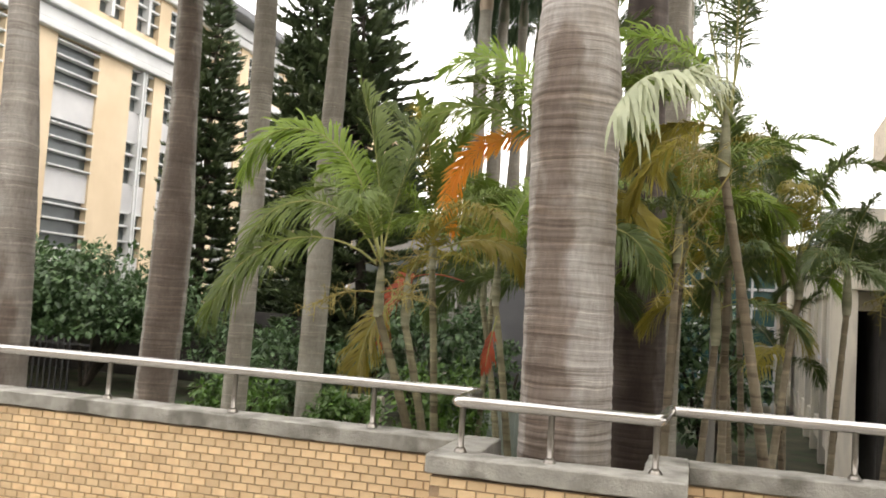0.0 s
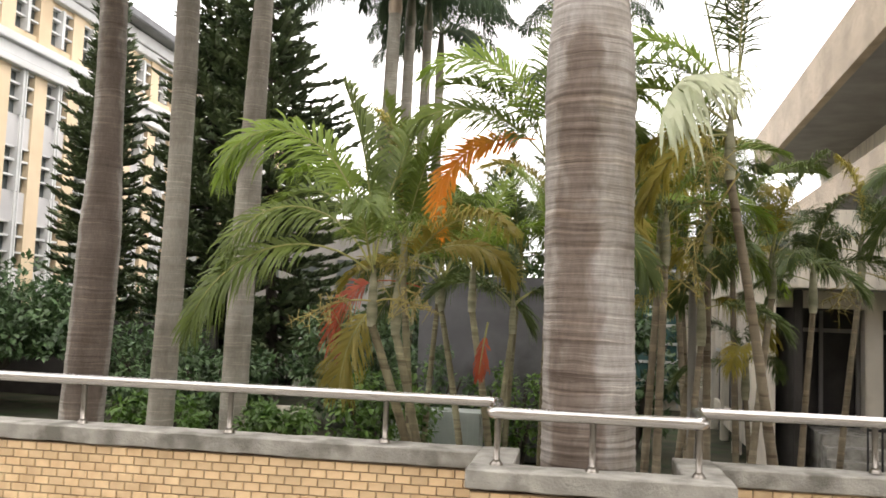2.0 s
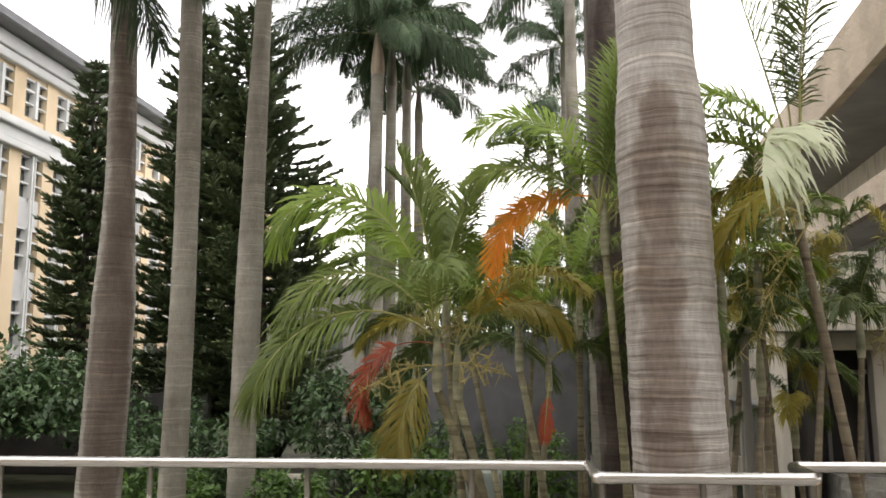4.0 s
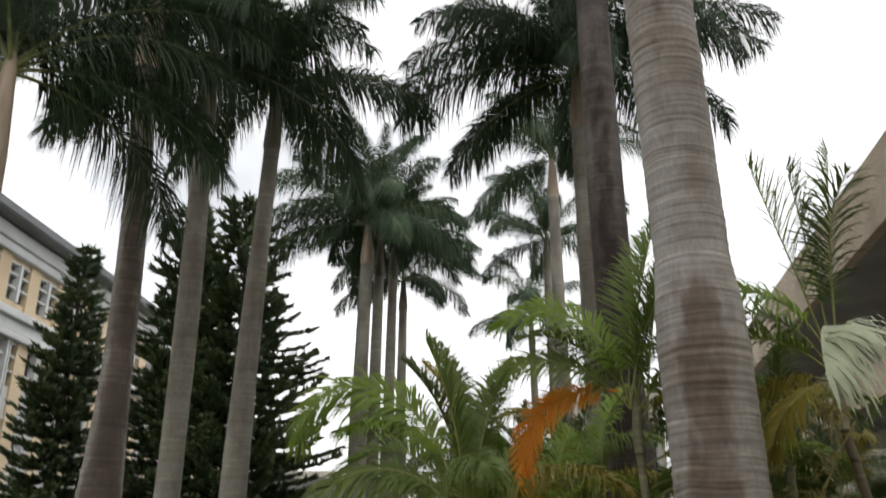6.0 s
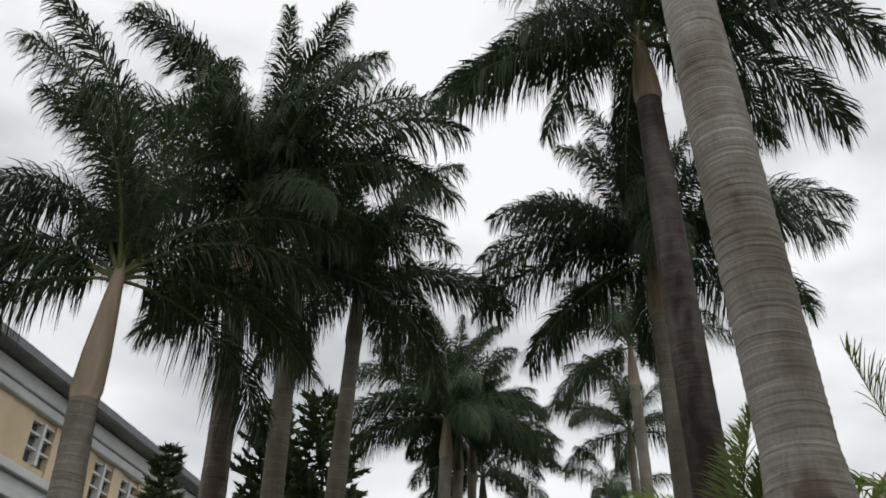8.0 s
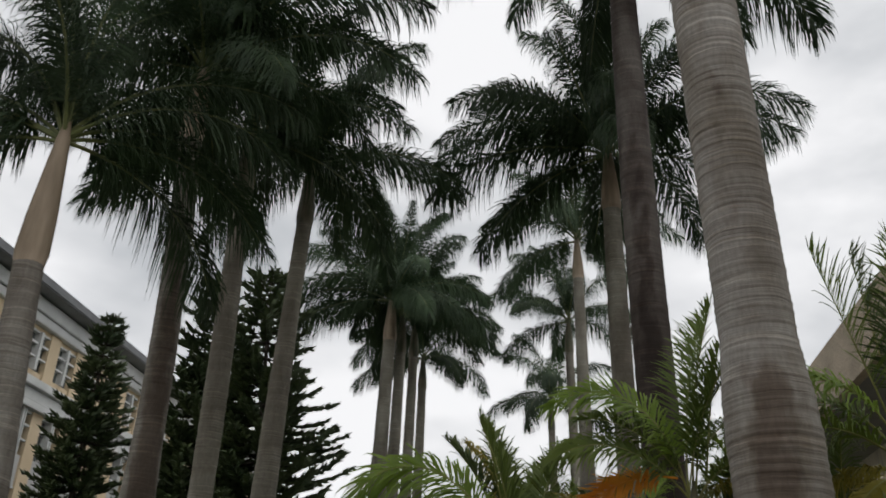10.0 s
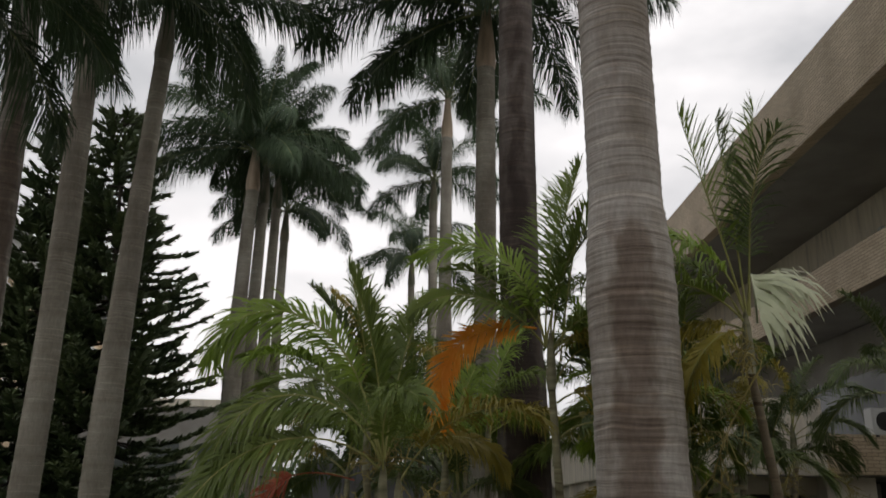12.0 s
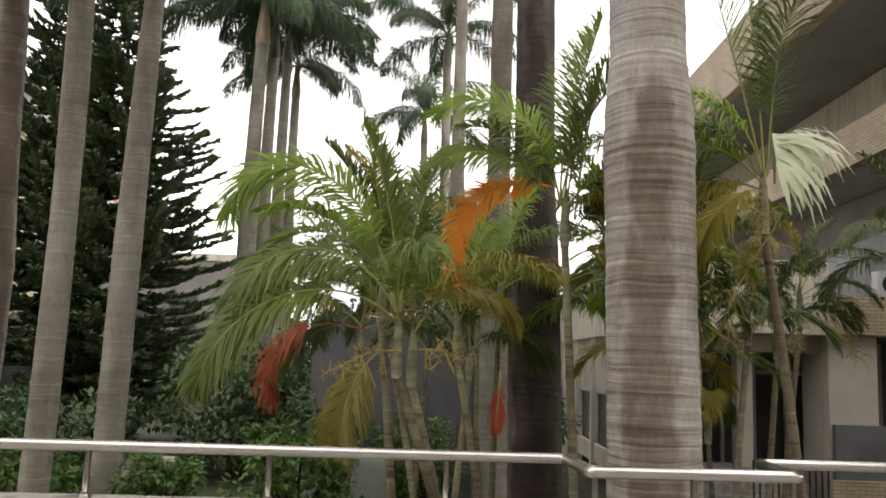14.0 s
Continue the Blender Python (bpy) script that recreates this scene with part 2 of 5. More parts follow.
M = {
    # creamier pale concrete, toned down to paint in the overhang's shade
    "lower_wall": material("cream_shade_toned_wall", (0.52, 0.48, 0.405), (0.62, 0.575, 0.485), 1.2, 0.85, 0.12, 30, stain=(0.44, 0.405, 0.34), stain_scale=1.1),
    "stalk": material("flower_stalk_ochre", (0.24, 0.20, 0.06), (0.36, 0.30, 0.10), 5, 0.7, 0.1),
    "soil": material("soil", (0.025, 0.03, 0.014), (0.07, 0.065, 0.035), 1.5, 0.95, 0.6, 8, stain=(0.03, 0.06, 0.015)),
    "paving": material("paving", (0.25, 0.24, 0.22), (0.36, 0.35, 0.32), 3, 0.85, 0.2, 60),
    "tile": material("glazed_brick_tile", (0.65, 0.46, 0.26), (0.79, 0.60, 0.36), 9, 0.45, 0.08, 50, vary=0.13),
    "tile_many": material("glazed_brick_tile_small", (0.65, 0.46, 0.26), (0.79, 0.60, 0.36), 9, 0.45, 0.08, 50, vary=0.13, island=True),
    "mortar": material("dark_mortar", (0.27, 0.19, 0.12), (0.40, 0.29, 0.19), 12, 0.95, 0.4, 80),
    "concrete": material("weathered_concrete", (0.27, 0.262, 0.232), (0.41, 0.40, 0.355), 7, 0.9, 0.4, 70, stain=(0.16, 0.155, 0.13), stain_scale=4.5),
    "white_concrete": material("stained_pale_concrete", (0.66, 0.61, 0.51), (0.77, 0.72, 0.61), 2, 0.85, 0.15, 40, stretch=(2.5, 2.5, 0.4), stain=(0.50, 0.47, 0.41), stain_scale=1.6),
    "grey_wall": material("grey_render", (0.13, 0.13, 0.135), (0.19, 0.19, 0.195), 1.2, 0.9, 0.2, 30, stain=(0.09, 0.09, 0.09)),
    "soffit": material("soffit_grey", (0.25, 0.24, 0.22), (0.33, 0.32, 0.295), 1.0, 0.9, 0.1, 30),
    "steel": material("brushed_steel", (0.52, 0.50, 0.47), (0.64, 0.62, 0.59), 14, 0.27, 0.04, 120, stretch=(0.4, 6, 6), metal=1.0),
    "post_steel": material("dull_steel", (0.23, 0.21, 0.185), (0.33, 0.31, 0.275), 14, 0.34, 0.04, 120, metal=1.0),
    "cream": material("cream_paint", (0.60, 0.475, 0.31), (0.68, 0.55, 0.375), 0.5, 0.8, 0.08, 25, stain=(0.55, 0.43, 0.28), stain_scale=0.35),
    "trim_white": material("white_trim_paint", (0.54, 0.55, 0.54), (0.65, 0.66, 0.65), 0.8, 0.75, 0.06, 25),
    "spandrel": material("pale_grey_panel", (0.46, 0.46, 0.46), (0.56, 0.56, 0.55), 0.8, 0.7, 0.05, 25),
    "roof_metal": material("dark_grey_roof", (0.12, 0.125, 0.13), (0.18, 0.185, 0.19), 1, 0.6, 0.1, 20),
    "dark_glass": material("window_glass_dark", (0.05, 0.06, 0.06), (0.11, 0.13, 0.125), 0.6, 0.3, 0.0),
    "teal_glass": material("window_glass_teal", (0.025, 0.07, 0.065), (0.06, 0.13, 0.12), 0.8, 0.15, 0.0),
    # near black: puts the shade of interiors and recesses into the colour
    "deep_shade": material("near_black_shade", (0.03, 0.027, 0.025), (0.06, 0.055, 0.05), 2, 0.8, 0.1),
    "royal_leaf": material("royal_palm_leaf", (0.028, 0.058, 0.022), (0.066, 0.112, 0.046), 1.6, 0.62, 0.0, vary=0.25, leaf=0.12),
    "royal_leaf_dry": material("royal_palm_new_leaf", (0.05, 0.08, 0.035), (0.10, 0.14, 0.06), 1.6, 0.45, 0.0, vary=0.15, leaf=0.25),
    "rachis": material("green_midrib", (0.12, 0.15, 0.05), (0.22, 0.24, 0.09), 5, 0.5, 0.1),
    "crownshaft": material("crownshaft_green", (0.10, 0.11, 0.065), (0.22, 0.19, 0.13), 3, 0.5, 0.1, 30, stretch=(3, 3, 0.5)),
    "crownshaft_pale": material("crownshaft_pale_brown", (0.30, 0.23, 0.16), (0.46, 0.36, 0.26), 3, 0.6, 0.15, 30, stretch=(3, 3, 0.5)),
    "areca_leaf": material("areca_leaf", (0.125, 0.185, 0.03), (0.22, 0.295, 0.06), 2.2, 0.5, 0.0, vary=0.25, leaf=0.3),
    "areca_bright": material("areca_leaf_bright", (0.18, 0.28, 0.03), (0.28, 0.40, 0.05), 2.2, 0.45, 0.0, vary=0.12, leaf=0.35),
    # darker copy of the leaf green, with shade mixed into the colour
    "areca_dark": material("areca_leaf_shade_tint", (0.065, 0.10, 0.03), (0.13, 0.175, 0.05), 2.2, 0.45, 0.0, vary=0.2, leaf=0.25),
    "areca_yellow": material("areca_leaf_yellowing", (0.27, 0.23, 0.035), (0.40, 0.34, 0.065), 2.2, 0.5, 0.0, vary=0.2, leaf=0.3),
    "leaf_orange": material("dead_leaf_orange", (0.86, 0.35, 0.03), (0.94, 0.50, 0.08), 4, 0.6, 0.0, vary=0.08, leaf=0.45),
    "leaf_red": material("dead_leaf_red", (0.34, 0.055, 0.02), (0.48, 0.11, 0.04), 4, 0.55, 0.0, vary=0.1, leaf=0.3),
    "leaf_white": material("dried_leaf_pale", (0.36, 0.40, 0.25), (0.52, 0.55, 0.37), 3, 0.5, 0.0, vary=0.1, leaf=0.25),
    "areca_rachis": material("areca_midrib_yellow", (0.22, 0.23, 0.07), (0.34, 0.33, 0.11), 5, 0.45, 0.05),
    "areca_stem": material("areca_stem_green", (0.15, 0.15, 0.085), (0.30, 0.29, 0.19), 5, 0.7, 0.2, 30, stretch=(1, 1, 4)),
    "pine": material("conifer_needles", (0.042, 0.068, 0.028), (0.115, 0.15, 0.065), 1.2, 0.6, 0.0, vary=0.3, island=True),
    "pine_bark": material("conifer_bark", (0.04, 0.032, 0.026), (0.09, 0.075, 0.06), 6, 0.9, 0.5, 25, stretch=(1, 1, 0.4)),
    "shrub": material("shrub_leaves", (0.05, 0.10, 0.04), (0.115, 0.19, 0.075), 1.5, 0.4, 0.0, vary=0.35, island=True, leaf=0.2),
    "shrub_light": material("shrub_leaves_light", (0.07, 0.15, 0.025), (0.14, 0.25, 0.05), 1.5, 0.4, 0.0, vary=0.3, island=True, leaf=0.25),
    "pale_box": material("pale_green_enamel", (0.36, 0.41, 0.37), (0.45, 0.49, 0.45), 2, 0.55, 0.05, stain=(0.30, 0.34, 0.30)),
    "black_iron": material("black_iron", (0.012, 0.012, 0.013), (0.03, 0.03, 0.03), 5, 0.55, 0.1),
}


def clad(name, a, b, joint, width, height):
    """Small wall tiles with recessed joints, for walls that stay far off."""
    m = bpy.data.materials.new(name)
    m.use_nodes = True
    n, l = m.node_tree.nodes, m.node_tree.links
    p = n["Principled BSDF"]
    co, se, su, cb, br = n.new("ShaderNodeTexCoord"), n.new("ShaderNodeSeparateXYZ"), n.new("ShaderNodeMath"), n.new("ShaderNodeCombineXYZ"), n.new("ShaderNodeTexBrick")
    l.new(co.outputs["Object"], se.inputs["Vector"])
    l.new(se.outputs["X"], su.inputs[0])
    l.new(se.outputs["Y"], su.inputs[1])
    l.new(su.outputs["Value"], cb.inputs["X"])
    l.new(se.outputs["Z"], cb.inputs["Y"])
    l.new(cb.outputs["Vector"], br.inputs["Vector"])
    br.inputs["Color1"].default_value, br.inputs["Color2"].default_value, br.inputs["Mortar"].default_value = (*a, 1), (*b, 1), (*joint, 1)
    br.inputs["Scale"].default_value, br.inputs["Brick Width"].default_value, br.inputs["Row Height"].default_value, br.inputs["Mortar Size"].default_value = 1.0, width, height, 0.006
    no, rp, mx = n.new("ShaderNodeTexNoise"), n.new("ShaderNodeValToRGB"), n.new("ShaderNodeMix")
    no.inputs["Scale"].default_value, no.inputs["Detail"].default_value = 0.7, 7.0
    l.new(co.outputs["Object"], no.inputs["Vector"])
    l.new(no.outputs["Fac"], rp.inputs["Fac"])
    rp.color_ramp.elements[0].position, rp.color_ramp.elements[0].color = 0.35, (0.72, 0.70, 0.66, 1)
    rp.color_ramp.elements[1].position, rp.color_ramp.elements[1].color = 0.6, (1, 1, 1, 1)
    mx.data_type, mx.blend_type = "RGBA", "MULTIPLY"
    mx.inputs["Factor"].default_value = 1.0
    l.new(br.outputs["Color"], mx.inputs["A"])
    l.new(rp.outputs["Color"], mx.inputs["B"])
    l.new(mx.outputs["Result"], p.inputs["Base Color"])
    p.inputs["Roughness"].default_value = 0.6
    bp = n.new("ShaderNodeBump")
    bp.inputs["Strength"].default_value, bp.inputs["Distance"].default_value = 0.6, 0.008
    bp.invert = True
    l.new(br.outputs["Fac"], bp.inputs["Height"])
    l.new(bp.outputs["Normal"], p.inputs["Normal"])
    return m


M["tile_wall"] = clad("beige_tile_cladding", (0.60, 0.49, 0.34), (0.50, 0.40, 0.27), (0.24, 0.19, 0.14), 0.21, 0.062)
TRUNK_NEAR = trunk_material("royal_palm_bark_near", (0.27, 0.24, 0.20), (0.44, 0.42, 0.39), 5.0, 1.3, 0.3, 0.42, 0.75, (251, 0.037, 0.19, 0.245, (0.52, 0.445, 0.40)))
TRUNK = trunk_material("royal_palm_bark", (0.25, 0.23, 0.185), (0.36, 0.34, 0.285), 6.0, 4.1, 0.55, 0.35, 0.4)
# the stain's turn of 300 degrees is set to face the camera
TRUNK_STAINED = trunk_material("royal_palm_bark_stained", (0.26, 0.24, 0.205), (0.39, 0.37, 0.33), 6.0, 3.3, 0.6, 0.45, 0.5, (300, 0.0, 0.17, 0.235, (0.56, 0.49, 0.45)))
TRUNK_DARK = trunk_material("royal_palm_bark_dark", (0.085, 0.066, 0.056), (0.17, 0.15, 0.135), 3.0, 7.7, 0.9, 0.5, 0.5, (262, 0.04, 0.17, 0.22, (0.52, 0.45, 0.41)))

STEM = trunk_material("areca_stem_ringed", (0.17, 0.15, 0.085), (0.33, 0.32, 0.20), 3.6, 2.2, 0.3, 0.8)
STEM_RED = trunk_material("areca_stem_ringed_brown", (0.16, 0.13, 0.085), (0.29, 0.25, 0.175), 3.6, 5.2, 0.3, 0.8)


# ---- builders ----
def mesh_of(name, verts, faces, mats, index=None, smooth=False):
    me = bpy.data.meshes.new(name)
    me.from_pydata([tuple(map(float, v)) for v in verts], [], faces)
    for m in mats:
        me.materials.append(m)
    if index is not None:
        me.polygons.foreach_set("material_index", index)
    if smooth:
        me.polygons.foreach_set("use_smooth", [True] * len(me.polygons))
    me.update()
    return me


def child(name, me, parent, m=None, label=""):
    ob = new(name, me)
    ob.parent = parent
    if m is not None:
        ob.matrix_basis = m
    return tagged(ob, label)


def part(name, bm, mat, parent, label="", smooth=False):
    """Links a bmesh as one mesh object under a thing or a part."""
    me = bpy.data.meshes.new(name)
    bm.to_mesh(me)
    bm.free()
    me.materials.append(mat)
    if smooth:
        me.polygons.foreach_set("use_smooth", [True] * len(me.polygons))
    ob = new(name, me)
    ob.parent = parent
    return tagged(ob, label)


def box(x0, y0, z0, x1, y1, z1, bevel=0.0, bm=None):
    own = bmesh.new()
    bmesh.ops.create_cube(own, size=1, matrix=Matrix.Translation(((x0 + x1) / 2, (y0 + y1) / 2, (z0 + z1) / 2)) @ Matrix.Diagonal((x1 - x0, y1 - y0, z1 - z0, 1)))
    if bevel:
        bmesh.ops.bevel(own, geom=own.edges[:], offset=bevel, segments=2, affect="EDGES")
    if bm is None:
        return own
    me = bpy.data.meshes.new("joined")
    own.to_mesh(me)
    own.free()
    bm.from_mesh(me)
    bpy.data.meshes.remove(me)
    return bm


def tube(points, radii, sides=10, close=True):
    """A tapered tube along points: its vertices and faces."""
    pts = [Vector(p) for p in points]
    verts, faces = [], []
    for i, p in enumerate(pts):
        t = (pts[min(i + 1, len(pts) - 1)] - pts[max(i - 1, 0)]).normalized()
        a = Vector((0, 0, 1)) if abs(t.z) < 0.9 else Vector((1, 0, 0))
        u = t.cross(a).normalized()
        v = u.cross(t)
        for k in range(sides):
            w = 2 * math.pi * k / sides
            verts.append(p + (u * math.cos(w) + v * math.sin(w)) * radii[i])
        if i:
            for k in range(sides):
                q = (k + 1) % sides
                faces.append(((i - 1) * sides + k, (i - 1) * sides + q, i * sides + q, i * sides + k))
    if close:
        faces += [tuple(range(sides)), tuple(range((len(pts) - 1) * sides, len(pts) * sides))[::-1]]
    return verts, faces


def thing(name, label, category, group="", kind="", at=(0, 0, 0), turn=0.0):
    ob = new(name)
    ob.empty_display_size = 0.2
    ob.matrix_basis = pose(*at, 0, 0, turn)
    return tagged(ob, label, category, group, kind)


def frond_mesh(name, length, rise, fall, power, leaflet, count, width, vee, droop, leaf_mat, rib_mat, seed, stalk=0.14, plume=0.0, rib=0.016, rows=(-1, 1), twist=0.0):
    """A feather leaf that starts along +x at angle rise and bends down to angle fall, with two rows of hanging leaflets; twist turns their plane about the midrib."""
    rng = np.random.default_rng(seed)
    steps = 26
    s = np.linspace(0, 1, steps)
    ct, st = math.cos(radians(twist)), math.sin(radians(twist))
    ang = np.radians(rise + (fall - rise) * s**power)
    xs = np.concatenate([[0], np.cumsum(np.cos(ang[:-1]))]) * length / (steps - 1)
    zs = np.concatenate([[0], np.cumsum(np.sin(ang[:-1]))]) * length / (steps - 1)
    ys = 0.04 * length * np.sin(s * 2.4 + rng.uniform(0, 6)) * s
    verts, faces = tube(np.stack([xs, ys, zs], 1)[::2], (rib * (1 - 0.85 * s) + 0.002)[::2], 5)
    verts, index = [tuple(v) for v in verts], [1] * len(faces)
    for i in range(count):
        f = stalk + (1 - stalk) * (i + rng.uniform(-0.3, 0.3)) / (count - 1)
        f = min(max(f, 0.01), 0.999)
        p = np.array([np.interp(f, s, xs), np.interp(f, s, ys), np.interp(f, s, zs)])
        a = np.interp(f, s, ang)
        t, u = np.array([np.cos(a), 0, np.sin(a)]), np.array([-np.sin(a), 0, np.cos(a)])
        size = leaflet * max(0.25, np.sin(np.pi * (0.16 + 0.76 * (f - stalk) / (1 - stalk))) ** 0.7)
        for side in rows:
            phi = np.radians(68 - 42 * f + rng.normal(0, 8))
            lift = vee + rng.normal(0, 0.12 + plume)
            across, over = np.array([0, ct, 0]) + u * st, u * ct - np.array([0, st, 0])
            d = across * side * np.sin(phi) + t * np.cos(phi) + over * lift
            d /= np.linalg.norm(d)
            w = t - d * (t @ d)
            w *= width / 2 / np.linalg.norm(w)
            l, k = size * rng.uniform(0.78, 1.12), droop * rng.uniform(0.7, 1.3)
            m1, m2 = p + d * l * 0.4 - np.array([0, 0, l * k * 0.10]), p + d * l * 0.75 * (1 - 0.12 * k) - np.array([0, 0, l * k * 0.38])
            tip = p + d * l * (1 - 0.3 * k) - np.array([0, 0, l * k * 0.72])
            n0 = len(verts)
            verts += [tuple(v) for v in (p - w * 0.6, p + w * 0.6, m1 - w, m1 + w, m2 - w * 0.6, m2 + w * 0.6, tip)]
            faces += [(n0, n0 + 1, n0 + 3, n0 + 2), (n0 + 2, n0 + 3, n0 + 5, n0 + 4), (n0 + 4, n0 + 5, n0 + 6)]
            index += [0, 0, 0]
    return mesh_of(name, verts, faces, [leaf_mat, rib_mat], index)


def scatter_mesh(name, verts, faces, places, mat):
    """One mesh of a small shape repeated at many poses, given as 4 x 4 arrays."""
    v = np.c_[np.array(verts, float), np.ones(len(verts))]
    out = np.einsum("nij,kj->nki", np.array(places), v)[..., :3].reshape(-1, 3)
    fs = []
    for n in range(len(places)):
        fs += [tuple(i + n * len(verts) for i in f) for f in faces]
    return mesh_of(name, out, fs, [mat])


def turned(at, ahead, up, size):
    """A pose array with x along ahead and z near up."""
    a = np.array(ahead, float)
    a /= np.linalg.norm(a)
    y = np.cross(up, a)
    y /= max(np.linalg.norm(y), 1e-6)
    z = np.cross(a, y)
    m = np.eye(4)
    m[:3, 0], m[:3, 1], m[:3, 2], m[:3, 3] = a * size[0], y * size[1], z * size[2], at
    return m


# ---- ground, walkway and the tiled parapet ----
GROUND = -0.9
RAIL_Z, CAP_Z = 1.132, 0.85
bm = bmesh.new()
bmesh.ops.create_grid(bm, x_segments=80, y_segments=80, size=1, matrix=Matrix.Diagonal((400, 400, 1, 1)))
for v in bm.verts:
    v.co.z = GROUND - 0.02
ground = tagged(part("ground", bm, M["soil"], None), "dark planted soil of the lower courtyard garden", "ground", kind="structure")
pavement = tagged(part("pavement", box(-14, -9, -1.2, 12, -0.07, 0.0, 0.01), M["paving"], None), "grey paved walkway behind the parapet wall", "pavement", kind="structure")

# unseen wall added behind the camera; it holds sky light off near faces
tagged(part("unseen_wall_behind", box(-40, -9.3, -1.2, 40, -9.0, 9.0, 0.02), M["lower_wall"], None), "plain unseen wall added behind the camera to block sky light", "wall", kind="structure")

wall = thing("wall_parapet", "low parapet wall clad in cream brick tiles with a concrete coping", "wall", kind="structure")
FACE = -0.10
part("wall_core", box(-14, FACE, -0.9, 0.02, 0.10, CAP_Z - 0.11), M["mortar"], wall)
part("wall_core", box(1.16, FACE, -0.9, 12, 0.10, CAP_Z - 0.11), M["mortar"], wall)
part("wall_core", box(-0.06, -0.68, -0.9, 1.24, -0.50, CAP_Z - 0.11), M["mortar"], wall)
part("wall_core", box(-0.06, -0.497, -0.9, 0.12, 0.103, CAP_Z - 0.112), M["mortar"], wall)
part("wall_core", box(1.06, -0.497, -0.9, 1.24, 0.103, CAP_Z - 0.112), M["mortar"], wall)


def coping(x0, y0, x1, y1, top=CAP_Z):
    """A rough-edged concrete coping stone."""
    bm = bmesh.new()
    nx, ny = max(2, round((x1 - x0) / 0.06)), max(2, round((y1 - y0) / 0.06))
    bmesh.ops.create_cube(bm, size=1, matrix=Matrix.Translation(((x0 + x1) / 2, (y0 + y1) / 2, top - 0.05)) @ Matrix.Diagonal((x1 - x0, y1 - y0, 0.10, 1)))
    long = [e for e in bm.edges if abs((e.verts[0].co - e.verts[1].co).x) > 1e-4]
    deep = [e for e in bm.edges if abs((e.verts[0].co - e.verts[1].co).y) > 1e-4]
    bmesh.ops.subdivide_edges(bm, edges=long, cuts=nx, use_grid_fill=True)
    deep = [e for e in bm.edges if abs((e.verts[0].co - e.verts[1].co).y) > 1e-4]
    bmesh.ops.subdivide_edges(bm, edges=deep, cuts=ny, use_grid_fill=True)
    rim = [e for e in bm.edges if len(e.link_faces) == 2 and e.calc_face_angle(0) > 1.0]
    bmesh.ops.bevel(bm, geom=rim, offset=0.007, segments=1, affect="EDGES")
    for v in bm.verts:
        v.co += noise.noise_vector(v.co * 5) * 0.006
    return bm


part("coping", coping(-14, -0.125, -0.085, 0.125), M["concrete"], wall)
part("coping", coping(1.265, -0.125, 12, 0.125, CAP_Z - 0.004), M["concrete"], wall)
part("coping", coping(-0.085, -0.705, 1.265, -0.475, CAP_Z + 0.004), M["concrete"], wall)
part("coping", coping(-0.085, -0.475, 0.145, 0.125, CAP_Z + 0.002), M["concrete"], wall)
part("coping", coping(1.035, -0.475, 1.265, 0.125, CAP_Z + 0.002), M["concrete"], wall)

# ---- the steel handrail ----
handrail = thing("handrail", "brushed stainless steel tube handrail on short posts along the wall top", "handrail")


def bent(points, r=0.05, n=4):
    """Points of a path whose corners are rounded."""
    out = [Vector(points[0])]
    for a, b, c in zip(points, points[1:], points[2:]):
        a, b, c = Vector(a), Vector(b), Vector(c)
        p, q = b + (a - b).normalized() * r, b + (c - b).normalized() * r
        for i in range(n + 1):
            k = i / n
            out.append(p * (1 - k) ** 2 + b * 2 * k * (1 - k) + q * k**2)
    return out + [Vector(points[-1])]


run = bent([(-14, 0, RAIL_Z), (0.02, 0, RAIL_Z), (0.03, -0.57, RAIL_Z), (1.12, -0.57, RAIL_Z), (1.15, 0, RAIL_Z), (12, 0, RAIL_Z)])
v, f = tube(run, [0.032] * len(run), 20)
child("rail", mesh_of("rail", v, f, [M["steel"]], smooth=True), handrail)
v, f = tube([(0, 0, 0.006), (0, 0, RAIL_Z - CAP_Z - 0.02)], [0.017, 0.017], 14)
post_mesh = mesh_of("post", v, f, [M["post_steel"]], smooth=True)
prof = [(0, 0, 0.001), (0, 0, 0.006), (0, 0, 0.014), (0, 0, 0.03)]
v, f = tube(prof, [0.036, 0.036, 0.031, 0.018], 18)
flange_mesh = mesh_of("flange", v, f, [M["post_steel"]], smooth=True)
POSTS = [(-0.67 - k, 0.0) for k in range(12)] + [(0.06, -0.53), (0.56, -0.57), (1.10, -0.53)] + [(2.12 + k, 0.0) for k in range(9)]
for x, y in POSTS:
    p = child("post", post_mesh, handrail, pose(x, y, CAP_Z))
    child("flange", flange_mesh, p, pose(0, 0, 0.004))


# ---- royal palms ----
def royal_fronds(leaf):
    spec = [(3.6, 82, 25, 1.8), (3.7, 64, -30, 1.45), (3.7, 44, -50, 1.25), (3.5, 26, -52, 1.2), (3.1, 6, -62, 1.1)]
    return [frond_mesh("frond", L, a, b, p, 0.82, 240, 0.021, 0.06, 1.0, leaf, M["rachis"], 11 + i, 0.12, 0.36, 0.03) for i, (L, a, b, p) in enumerate(spec)]


ROYAL = royal_fronds(M["royal_leaf"])
ROYAL_NEW = frond_mesh("frond", 2.6, 84, 30, 1.6, 0.55, 110, 0.028, 0.1, 0.6, M["royal_leaf_dry"], M["rachis"], 31, 0.1, 0.25, 0.024)


